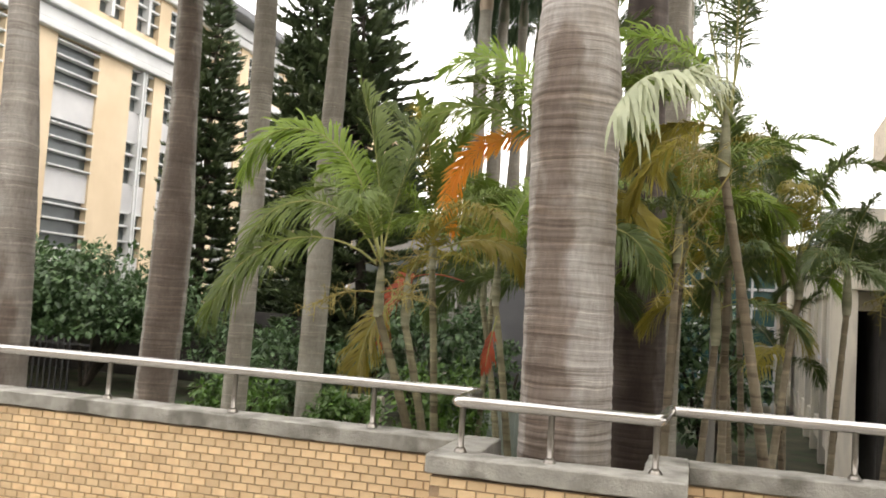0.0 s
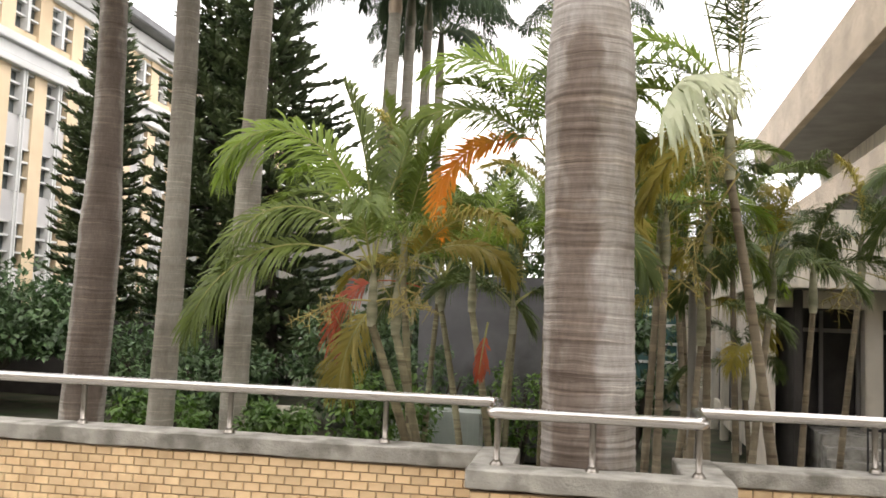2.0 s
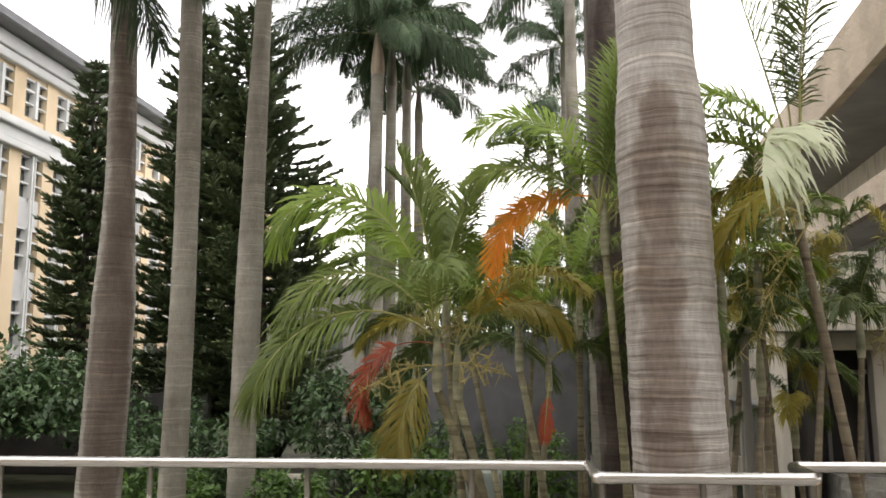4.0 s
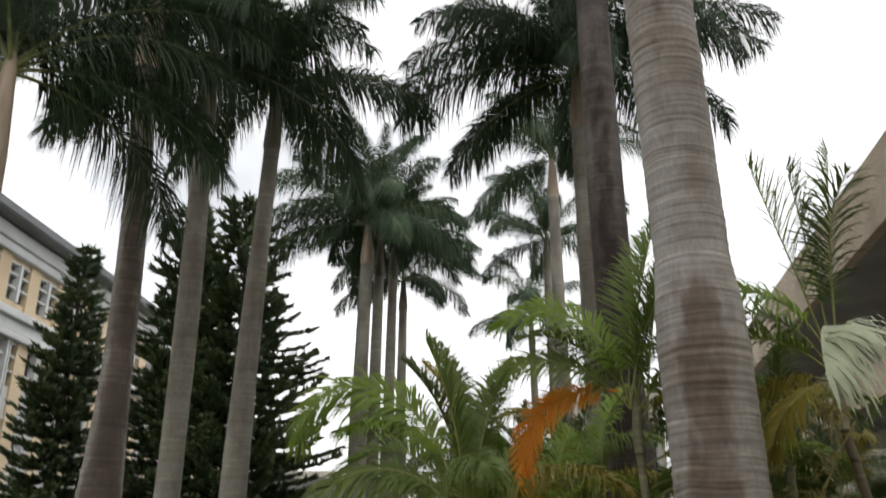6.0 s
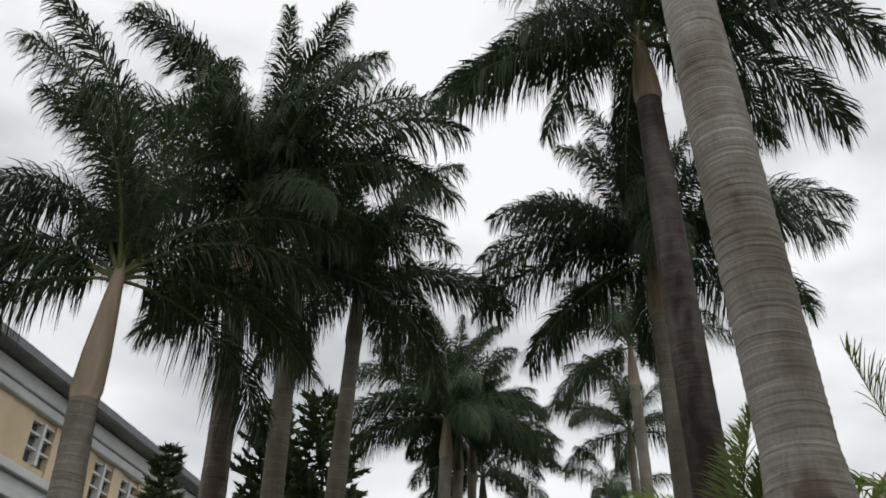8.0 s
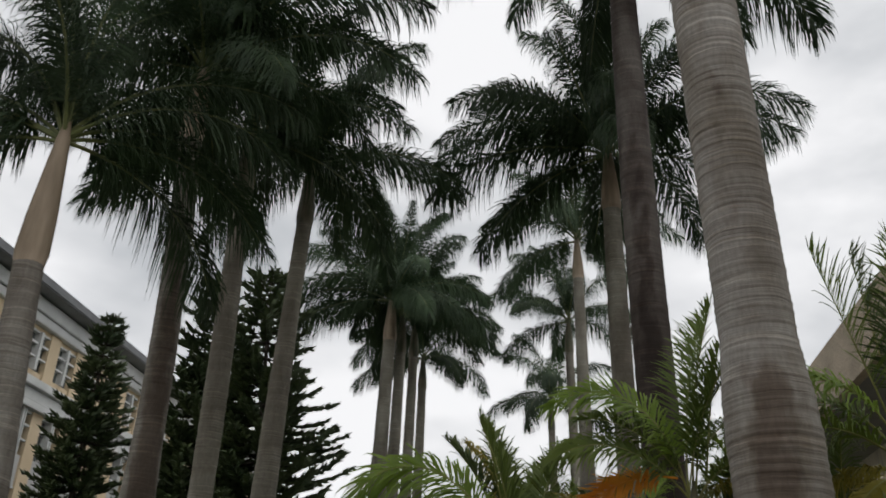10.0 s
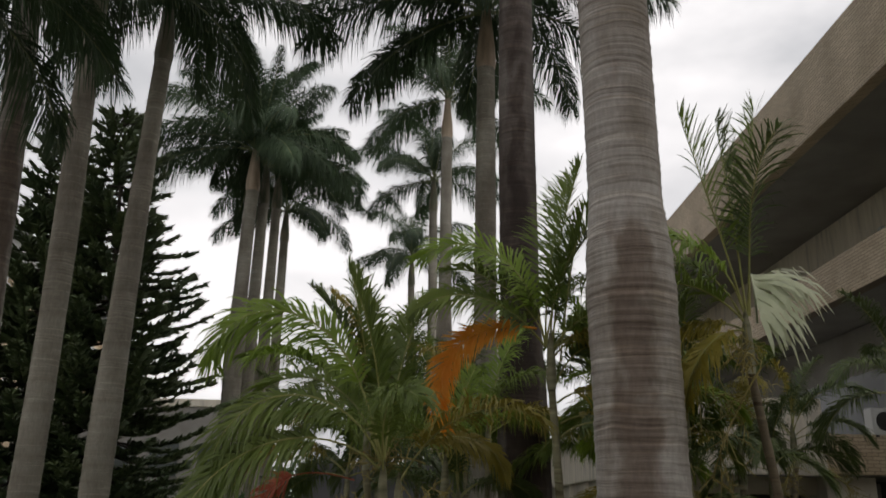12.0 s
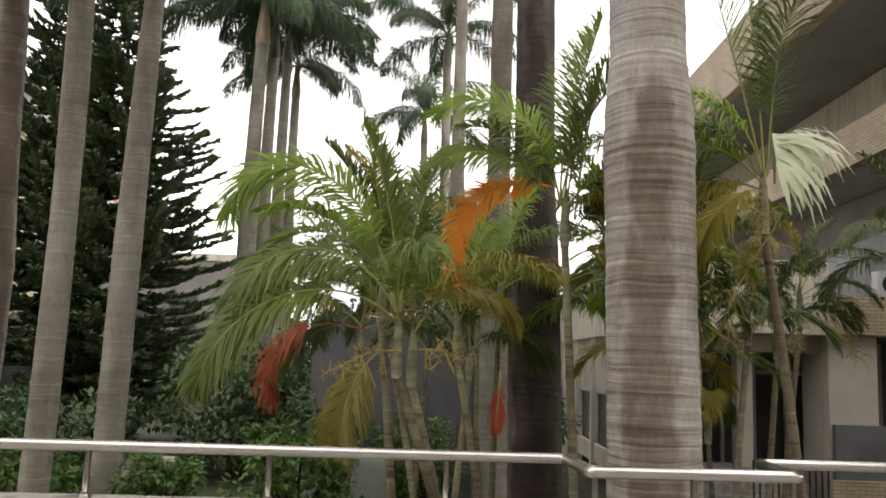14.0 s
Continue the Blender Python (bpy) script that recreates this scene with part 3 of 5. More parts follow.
def trunk_mesh(bow, z0, z1, radius, mat, step, sides, seed, ring=0.075):
    """A ringed stem that leans and swells as the radius function says."""
    rng = np.random.default_rng(seed)
    n = max(8, int((z1 - z0) / step))
    wob = rng.uniform(0, 6, 4)
    edges = np.cumsum(rng.uniform(0.6, 1.4, int((z1 - z0) / ring) + 4)) * ring
    verts, faces = [], []
    for i in range(n + 1):
        k = i / n
        z = z0 + (z1 - z0) * k
        cx, cy = bow(z), 0.0
        near = edges[np.argmin(abs(edges - (z - z0)))] - (z - z0)
        r = radius(z) * (1 + 0.018 * math.exp(-((near / 0.009) ** 2)) + 0.006 * math.sin(z * 23 + wob[2]))
        for j in range(sides):
            w = 2 * math.pi * j / sides
            q = r * (1 + 0.015 * noise.noise(Vector((math.cos(w) * 1.2, math.sin(w) * 1.2, z * 1.6 + seed))))
            verts.append((cx + q * math.cos(w), cy + q * math.sin(w), z))
    for i in range(n):
        for j in range(sides):
            j2 = (j + 1) % sides
            faces.append((i * sides + j, i * sides + j2, (i + 1) * sides + j2, (i + 1) * sides + j))
    return mesh_of("trunk", verts, faces, [mat], smooth=True)


def royal_palm(bow, y, joint, mat=TRUNK, dia=0.52, pale=False, count=15, label="", seed=0, step=0.03, sides=28, shaft=1.3, scale=1.0, radius=None, waist=3.0, extra=(), view_gaps=()):
    """bow: x, lean and bend of the stem by height; joint: the height where the smooth crownshaft begins; extra: more leaves (turn, kind, scale)."""
    rng = np.random.default_rng(100 + seed)

    def x_at(z):
        return bow[0] + bow[1] * z + bow[2] * z * z

    x = x_at(GROUND)
    palm = thing("royal_palm", label or "tall royal palm with a ringed grey trunk", "palm tree", "royal palms of the avenue", at=(x, y, GROUND))
    jx, jy, jz = x_at(joint) - x, 0.0, joint - GROUND
    if radius is None:
        def radius(z):
            k = z / jz
            neck = min(1, max(0, (z - waist - 0.9) / 1.6))
            return dia / 2 * (1.10 - 0.10 * min(1, z / 0.8) + 0.05 * math.sin(z * 0.9) * (1 - neck) - 0.19 * neck * neck * (3 - 2 * neck) - 0.16 * k**3)
    child("trunk", trunk_mesh(lambda z: x_at(z + GROUND) - x, 0, jz, radius, mat, step, sides, seed), palm)
    rj = radius(jz)
    pts = [(jx, jy, jz - 0.02), (jx, jy, jz + 0.12), (jx, jy, jz + 0.35 * shaft), (jx, jy, jz + 0.75 * shaft), (jx, jy, jz + shaft), (jx, jy, jz + shaft + 0.25)]
    v, f = tube(pts, [rj * 1.02, rj * 1.16, rj * 1.05, rj * 0.72, rj * 0.5, rj * 0.2], 20)
    child("crownshaft", mesh_of("crownshaft", v, f, [M["crownshaft_pale" if pale else "crownshaft"]], smooth=True), palm)
    az = rng.uniform(0, 360)
    for i in range(count):
        az += 137.5
        kind = min(4, int(4.5 * (i + 0.5) / count))
        # lower leaves skip these directions to keep the camera's view clear
        for lo, hi in view_gaps:
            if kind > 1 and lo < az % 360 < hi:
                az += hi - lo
        me = ROYAL[kind]
        child("frond", me, palm, pose(jx, jy, jz + shaft + 0.05 - 0.1 * i / count, rng.uniform(-12, 12), rng.uniform(-6, 6), az + rng.uniform(-14, 14)) @ Matrix.Scale(scale * rng.uniform(0.9, 1.08), 4))
    for turn, kind, size in extra:
        child("frond", ROYAL[kind], palm, pose(jx, jy, jz + shaft, 0, 0, turn) @ Matrix.Scale(size, 4))
    child("frond", ROYAL_NEW, palm, pose(jx, jy, jz + shaft, 0, -6, az + 60) @ Matrix.Scale(scale, 4), "pale new spear leaf")
    return palm


def taper(z, pairs):
    """A stem's radius from pairs of height and diameter."""
    return float(np.interp(z, pairs[::2], pairs[1::2])) / 2


def near_radius(z):
    return taper(z, (0, 0.60, 1.0, 0.565, 2.2, 0.54, 3.2, 0.53, 3.9, 0.545, 4.15, 0.525, 4.45, 0.462, 5.3, 0.465, 7.6, 0.465, 12.4, 0.36))


royal_palm((0.5605, -0.0165, 0.0001), 0.033, 11.4, TRUNK_NEAR, radius=near_radius, seed=1, step=0.011, sides=56, label="stout royal palm with pale ringed bark inside the wall's recess")
royal_palm((0.687, -0.027, 0.0017), 4.8, 11.05, TRUNK_DARK, 0.59, True, seed=2, sides=36, label="royal palm with a dark trunk and pale crownshaft", waist=2.6, count=17, extra=((-19, 4, 1.25), (14, 4, 1.2), (170, 3, 1.1), (195, 4, 1.15), (-50, 3, 1.0)))
royal_palm((0.77, 0.0, 0.0), 9.6, 9.9, TRUNK, 0.52, True, seed=3, label="royal palm with a dense dark crown", count=30, scale=1.1, extra=((-25, 3, 1.1), (180, 2, 1.05)))
royal_palm((-5.62, -0.012, -0.0075), 2.11, 5.22, TRUNK_STAINED, 0.44, True, seed=4, sides=32, shaft=1.5, label="shorter royal palm with a swollen brown crownshaft", count=15, scale=0.85, extra=((240, 0, 1.05), (170, 1, 0.95), (100, 0, 1.05)), view_gaps=((0, 85), (275, 360)))
royal_palm((-5.616, 0.0563, -0.0083), 4.71, 8.42, TRUNK_STAINED, 0.48, True, seed=5, sides=32, label="leaning royal palm with a brown-stained trunk", count=20, scale=1.0, radius=lambda z: taper(z, (0, 0.54, 3.5, 0.51, 3.9, 0.46, 4.4, 0.40, 5.0, 0.36, 6.3, 0.34, 9.3, 0.31)), extra=((15, 1, 1.15), (-25, 2, 1.1), (200, 0, 1.1), (100, 0, 1.15), (330, 0, 1.1), (250, 1, 1.0)))
royal_palm((-5.655, 0.0293, -0.0039), 6.86, 8.7, TRUNK, 0.46, seed=6, count=17, radius=lambda z: taper(z, (0, 0.40, 3.0, 0.375, 4.2, 0.355, 5.0, 0.345, 6.0, 0.36, 7.5, 0.345, 9.2, 0.30)))
royal_palm((-5.4675, 0.009, 0.0014), 9.16, 9.45, TRUNK, 0.47, seed=7, count=17, radius=lambda z: taper(z, (0, 0.47, 4.2, 0.455, 5.2, 0.42, 6.5, 0.39, 7.9, 0.35, 8.6, 0.315, 10.2, 0.30)))
royal_palm((-5.09, -0.0285, 0.0028), 18.7, 10.58, TRUNK, 0.56, True, seed=8, step=0.08, sides=16, label="distant royal palm with a pale tan crownshaft", count=22, extra=((-12, 4, 1.25), (192, 4, 1.2), (250, 0, 1.1), (20, 0, 1.1), (-60, 4, 1.1)), waist=6)
royal_palm((-5.22, 0.012, 0.0), 21.0, 11.0, TRUNK, 0.5, seed=9, step=0.08, sides=16, waist=6)
royal_palm((-5.2, 0.010, 0.0), 24.0, 11.9, TRUNK, 0.5, seed=10, step=0.08, sides=16, waist=6, count=18)
royal_palm((-5.15, 0.004, 0.0), 27.0, 11.6, TRUNK, 0.5, seed=11, step=0.08, sides=16, waist=6)
royal_palm((0.69, -0.002, 0.0), 18.5, 12.5, TRUNK, 0.48, True, seed=12, step=0.08, sides=16, waist=6, count=14)
royal_palm((0.8, -0.012, 0.0), 25.0, 12.4, TRUNK, 0.46, seed=13, step=0.08, sides=16, waist=6, count=14)
royal_palm((0.3, -0.017, 0.0), 32.0, 11.3, TRUNK, 0.46, seed=14, step=0.08, sides=16, waist=6, count=14)


# ---- areca palms ----
def areca_fronds(leaf, rib, seed):
    spec = [(1.25, 84, 34, 1.6), (1.4, 68, -30, 1.3), (1.35, 48, -60, 1.1), (1.2, 24, -70, 1.0)]
    return [frond_mesh("frond", L, a, b, p, 0.45, 100, 0.0165, 0.40, 0.80, leaf, rib, seed + i, 0.22, 0.08, 0.007) for i, (L, a, b, p) in enumerate(spec)]


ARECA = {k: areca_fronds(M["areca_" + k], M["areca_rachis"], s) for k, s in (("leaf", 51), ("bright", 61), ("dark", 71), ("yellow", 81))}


def areca_palm(stems, seed, label, red=False, group="areca palms behind the wall", view_gaps=((215, 325),), low=3):
    """stems: (base x, y, top x, y, z, frond length scale, fronds, leaf kind); extra fronds come after."""
    rng = np.random.default_rng(300 + seed)
    bx, by = stems[0][0], stems[0][1]
    palm = thing("areca_palm", label, "palm", group, at=(bx, by, GROUND))
    for x0, y0, x1, y1, z1, size, count, leaf in stems:
        h = z1 - GROUND
        pts, rad = [], []
        for i in range(44):
            k = i / 43
            bow = 0.5 * (k - k * k) * (x1 - x0)
            pts.append((x0 - bx + (x1 - x0) * k - bow * 0.6, y0 - by + (y1 - y0) * k, h * k))
            rad.append((0.042 - 0.013 * k) * (1.09 if i % 2 else 1.0) * size**0.5)
        v, f = tube(pts, rad, 12)
        child("stem", mesh_of("stem", v, f, [STEM_RED if red else STEM], smooth=True), palm)
        tx, ty = x1 - bx, y1 - by
        v, f = tube([(tx, ty, h - 0.02), (tx, ty, h + 0.08), (tx, ty, h + 0.3), (tx, ty, h + 0.42)], [0.032, 0.04, 0.028, 0.008], 12)
        child("crownshaft", mesh_of("crownshaft", v, f, [M["areca_stem"]], smooth=True), palm)
        az = rng.uniform(0, 360)
        for i in range(count):
            az += 137.5
            # low leaves are turned out of the camera's line of sight
            for lo, hi in view_gaps:
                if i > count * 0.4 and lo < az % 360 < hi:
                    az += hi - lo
            kind = leaf if rng.random() > 0.15 or i > count * 0.6 else "yellow"
            kind = "bright" if kind == "leaf" and rng.random() < 0.3 else kind
            me = ARECA[kind][min(low, int(4 * (i + 0.5) / count))]
            child("frond", me, palm, pose(tx, ty, h + 0.34 - 0.12 * i / count, rng.uniform(-15, 15), rng.uniform(-8, 8), az + rng.uniform(-15, 15)) @ Matrix.Scale(size * rng.uniform(0.85, 1.1), 4))
    return palm


def lone_frond(palm, at, turn, spec, leaf, seed, label, leaflet=0.36, droop=0.5, vee=0.25, roll=0.0, stalk=0.2, count=96, rib="areca_rachis", rows=(-1, 1), width=0.0165, twist=0.0):
    """One leaf of its own colour on a palm, at a place in the world."""
    me = frond_mesh("frond", *spec, leaflet, count, width, vee, droop, M[leaf], M[rib], seed, stalk, 0.05, 0.007, rows, twist)
    o = palm.matrix_basis.translation
    return child("frond", me, palm, pose(at[0] - o.x, at[1] - o.y, at[2] - o.z, roll, 0, turn), label)


clump_a = areca_palm([(-0.25, 0.75, -0.97, 0.75, 1.56, 0.95, 1, "leaf"), (-0.85, 2.2, -1.11, 2.43, 2.0, 1.0, 7, "leaf"), (-0.05, 1.9, -0.45, 2.3, 1.7, 0.85, 5, "leaf"), (-0.55, 3.7, -1.0, 4.03, 1.7, 1.0, 8, "leaf"), (-0.35, 0.95, -0.86, 1.05, 1.5, 0.9, 1, "leaf")], 1, "clump of arching green areca palms with yellow midribs and dying leaves", view_gaps=((205, 325), (325, 360), (0, 55)), low=1)
lone_frond(clump_a, (-0.98, 0.72, 1.98), 181, (1.9, 74, -100, 2.2), "areca_bright", 901, "fresh bright green arching leaf", 0.42, 0.55, 0.1, 0, 0.28, 130, twist=-52)
lone_frond(clump_a, (-0.99, 0.70, 1.98), 184, (1.55, 62, -100, 1.2), "areca_leaf", 902, "green arching leaf", 0.36, 0.65, 0.1, 0, 0.26, 110, twist=-42)
lone_frond(clump_a, (-1.0, 0.70, 1.93), 190, (1.6, 42, -78, 0.85), "areca_leaf", 903, "green drooping leaf", 0.38, 0.7, 0.1, 0, 0.28, 120, twist=-42)
lone_frond(clump_a, (-0.97, 0.75, 1.95), 150, (1.4, 66, -40, 1.4), "areca_leaf", 907, "green arching leaf", 0.42, 0.6, 0.4, twist=-30)
lone_frond(clump_a, (-0.97, 0.75, 1.98), 60, (1.35, 82, 34, 1.5), "areca_leaf", 909, "stiff upright leaf", 0.42, 0.4, 0.6)
lone_frond(clump_a, (-0.97, 0.75, 1.98), 172, (1.35, 86, 62, 1.5), "areca_leaf", 910, "stiff upright leaf", 0.42, 0.35, 0.5)
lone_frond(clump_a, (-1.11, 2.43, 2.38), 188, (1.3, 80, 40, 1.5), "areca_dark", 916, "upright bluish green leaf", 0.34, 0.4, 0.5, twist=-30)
lone_frond(clump_a, (-1.11, 2.43, 2.38), 240, (1.25, 86, 60, 1.5), "areca_leaf", 911, "upright fresh green leaf", 0.36, 0.4, 0.6)
lone_frond(clump_a, (-1.11, 2.43, 2.38), 352, (1.35, 82, 25, 1.6), "areca_leaf", 917, "upright green leaf", 0.36, 0.5, 0.5, twist=30)
lone_frond(clump_a, (-1.25, 4.1, 1.95), 160, (1.75, 14, -125, 1.6), "leaf_red", 904, "withered dark red hanging leaf", 0.40, 0.5, 0.1, 0, 0.4, 90, "leaf_red", twist=-60)
lone_frond(clump_a, (-1.08, 1.55, 1.72), 205, (0.78, -20, -88, 0.5), "areca_yellow", 905, "hanging yellowed leaf", 0.36, 0.6, 0.1, 0, 0.2, 80, twist=-40)
lone_frond(clump_a, (-0.2, 1.3, 1.6), 250, (0.42, -60, -88, 0.8), "leaf_red", 913, "small hanging red leaf", 0.12, 0.8, 0.1, 0, 0.3, 24)
lone_frond(clump_a, (-0.75, 1.5, 2.12), 3, (0.85, 22, -88, 1.7), "areca_yellow", 912, "yellowing arching leaf", 0.22, 0.7, 0.1, twist=50)
clump_d = areca_palm([(0.42, 1.35, 0.24, 1.2, 2.55, 0.85, 2, "leaf")], 2, "slender areca palm with upright leaves and one dead orange leaf", low=1)
lone_frond(clump_d, (0.20, 1.2, 2.85), 176, (1.45, 80, -45, 1.6), "areca_bright", 921, "green arching leaf", 0.40, 0.55, 0.2, twist=-50)
lone_frond(clump_d, (0.20, 1.2, 2.85), 50, (1.5, 86, 62, 1.4), "areca_leaf", 922, "stiff upright leaf", 0.42, 0.25, 0.5, 0, 0.2, 80, width=0.013)
lone_frond(clump_d, (0.20, 1.2, 2.85), -20, (1.4, 80, 40, 1.4), "areca_leaf", 923, "stiff upright leaf", 0.42, 0.35, 0.5, 0, 0.2, 80, width=0.013)
lone_frond(clump_d, (0.20, 1.2, 2.85), 192, (1.1, 50, -40, 1.3), "areca_leaf", 924, "green arching leaf", 0.36, 0.55, 0.2, twist=-45)
lone_frond(clump_d, (0.24, 1.2, 2.9), 8, (1.45, 86, 70, 1.4), "areca_leaf", 928, "stiff upright leaf", 0.40, 0.3, 0.4, 0, 0.2, 90, width=0.014)
lone_frond(clump_d, (0.26, 1.25, 2.85), 20, (1.3, 82, 30, 1.6), "areca_dark", 929, "upright leaf with a bending tip", 0.40, 0.5, 0.4, 0, 0.2, 90, width=0.014)
lone_frond(clump_d, (0.26, 1.2, 2.8), 2, (0.95, 70, -80, 1.2), "areca_leaf", 930, "green hanging leaf", 0.34, 0.8, 0.2, twist=40)
lone_frond(clump_d, (0.30, 1.3, 2.45), 5, (0.8, 40, -80, 1.0), "areca_yellow", 944, "yellowing hanging leaf", 0.30, 0.8, 0.2, twist=40)
lone_frond(clump_d, (0.32, 1.25, 2.75), -6, (1.25, 84, 74, 1.3), "areca_leaf", 951, "stiff upright leaf", 0.36, 0.3, 0.4, 0, 0.2, 80, width=0.013)
lone_frond(clump_d, (0.30, 1.3, 2.6), 14, (1.0, 66, -70, 1.2), "areca_dark", 952, "green hanging leaf", 0.34, 0.8, 0.2, twist=40)
lone_frond(clump_d, (0.32, 1.3, 2.3), 12, (0.9, 30, -84, 1.0), "areca_yellow", 953, "yellowing hanging leaf", 0.32, 0.8, 0.2, twist=40)
lone_frond(clump_d, (0.32, 1.3, 2.2), -20, (0.9, 40, -84, 1.0), "areca_dark", 954, "green hanging leaf", 0.32, 0.8, 0.2, twist=40)
lone_frond(clump_d, (0.22, 1.2, 2.8), -15, (0.9, 40, -70, 1.1), "areca_yellow", 925, "yellowing hanging leaf", 0.30, 0.8, 0.4)
lone_frond(clump_d, (0.24, 1.2, 2.8), -40, (1.05, 56, -72, 1.2), "areca_leaf", 926, "green hanging leaf", 0.36, 0.8, 0.4)
lone_frond(clump_d, (0.24, 1.2, 2.75), 25, (1.0, 50, -66, 1.2), "areca_yellow", 927, "yellowing arching leaf", 0.34, 0.8, 0.4)
lone_frond(clump_d, (0.13, 1.17, 2.98), 180, (1.25, 8, -122, 1.2), "leaf_orange", 906, "dead bright orange curled leaf", 0.23, 0.25, 0.05, 0, 0.1, 150, "leaf_orange", (-1, 1), 0.015, -55)
palm_r = areca_palm([(1.92, 0.75, 1.40, 0.42, 2.58, 0.85, 0, "leaf")], 3, "slim areca palm with reddish ringed stem and one dried leaf", True, low=1)
lone_frond(palm_r, (1.46, 0.38, 2.90), -113, (1.65, 24, -50, 1.05), "leaf_white", 908, "pale dried whitish leaf hanging from the crown", 0.56, 0.6, 0.05, 0, 0.2, 70, "leaf_white", (1,), 0.029)
lone_frond(palm_r, (1.40, 0.42, 2.95), 172, (1.55, 79, 76, 1.2), "areca_leaf", 931, "stiff upright leaf", 0.46, 0.25, 0.35, 0, 0.3, 44, "areca_rachis", (-1, 1), 0.0115)
lone_frond(palm_r, (1.41, 0.42, 2.95), 150, (1.45, 88, 84, 1.2), "areca_dark", 933, "stiff upright leaf", 0.42, 0.2, 0.35, 0, 0.3, 44, "areca_rachis", (-1, 1), 0.0115)
lone_frond(palm_r, (1.42, 0.42, 2.95), 8, (1.6, 84, 78, 1.2), "areca_leaf", 932, "stiff upright leaf", 0.50, 0.25, 0.35, 0, 0.3, 44, "areca_rachis", (-1, 1), 0.0115)
lone_frond(palm_r, (1.43, 0.42, 2.95), -80, (1.35, 84, 5, 2.4), "areca_dark", 942, "upright leaf with a curling tip", 0.44, 0.5, 0.3, 0, 0.3, 54, "areca_rachis", (-1, 1), 0.0125)
lone_frond(palm_r, (1.40, 0.42, 2.9), 190, (1.05, 44, -50, 1.2), "areca_leaf", 934, "green arching leaf", 0.34, 0.6, 0.5)
lone_frond(palm_r, (1.38, 0.40, 2.98), 186, (1.15, 74, -60, 1.3), "areca_bright", 935, "fresh green arching leaf", 0.40, 0.7, 0.3, 0, 0.25, 84, twist=-35)
lone_frond(palm_r, (1.38, 0.44, 2.95), 160, (1.2, 70, -60, 1.2), "areca_leaf", 938, "green arching leaf", 0.40, 0.7, 0.3, 0, 0.25, 84, twist=-30)
lone_frond(palm_r, (1.40, 0.42, 2.85), 205, (0.8, 0, -80, 0.9), "areca_yellow", 936, "yellowing hanging leaf", 0.28, 0.9)
lone_frond(palm_r, (1.40, 0.42, 2.85), 165, (0.7, 30, -70, 1.0), "areca_yellow", 943, "yellowing hanging leaf", 0.26, 0.9)
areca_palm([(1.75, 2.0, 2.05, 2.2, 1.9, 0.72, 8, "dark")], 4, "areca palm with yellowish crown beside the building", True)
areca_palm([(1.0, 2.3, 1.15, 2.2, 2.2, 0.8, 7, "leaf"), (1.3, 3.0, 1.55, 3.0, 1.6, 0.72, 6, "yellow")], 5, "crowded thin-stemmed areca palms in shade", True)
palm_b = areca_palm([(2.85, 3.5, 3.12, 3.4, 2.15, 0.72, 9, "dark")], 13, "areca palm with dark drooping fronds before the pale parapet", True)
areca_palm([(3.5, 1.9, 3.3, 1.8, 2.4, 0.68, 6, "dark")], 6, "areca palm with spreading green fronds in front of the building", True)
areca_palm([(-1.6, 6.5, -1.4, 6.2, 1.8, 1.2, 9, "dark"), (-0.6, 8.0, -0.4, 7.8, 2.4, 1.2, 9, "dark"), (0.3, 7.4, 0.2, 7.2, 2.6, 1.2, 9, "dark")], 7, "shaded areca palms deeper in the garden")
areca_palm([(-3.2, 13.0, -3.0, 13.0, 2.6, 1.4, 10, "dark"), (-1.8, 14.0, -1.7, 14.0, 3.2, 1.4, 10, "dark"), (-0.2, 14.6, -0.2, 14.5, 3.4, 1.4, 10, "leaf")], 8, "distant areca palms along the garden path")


def panicle(palm, at, way, size, seed, label="yellowish branched flower stalk"):
    """A branched flower stalk on a palm."""
    rng = np.random.default_rng(seed)
    o = np.array(palm.matrix_basis.translation)
    p0, d = np.array(at) - o, np.array(way, float) / np.linalg.norm(way)
    pts = [p0 + d * size * k - np.array([0, 0, 0.35 * size * k * k]) for k in np.linspace(0, 1, 7)]
    verts, faces = tube(pts, list(np.linspace(0.007, 0.003, 7)), 5)
    verts = [tuple(v) for v in verts]
    for i in range(24):
        b = pts[2 + i % 5]
        w = d * rng.uniform(0.2, 0.8) + rng.normal(0, 0.6, 3) + np.array([0, 0, -0.2])
        w /= np.linalg.norm(w)
        l = size * rng.uniform(0.25, 0.5)
        twig = [b, b + w * l * 0.5, b + w * l - np.array([0, 0, 0.15 * l])]
        v, f = tube(twig, [0.0032, 0.003, 0.0015], 4)
        faces += [tuple(k + len(verts) for k in g) for g in f]
        verts += [tuple(p) for p in v]
        for j in range(3):
            t = b + w * l * rng.uniform(0.4, 0.9)
            e = t + rng.normal(0, 0.5, 3) * l * 0.5
            v, f = tube([t, e], [0.0035, 0.002], 4)
            faces += [tuple(k + len(verts) for k in g) for g in f]
            verts += [tuple(p) for p in v]
    child("flower_stalk", mesh_of("flower_stalk", verts, faces, [M["stalk"]]), palm, None, label)


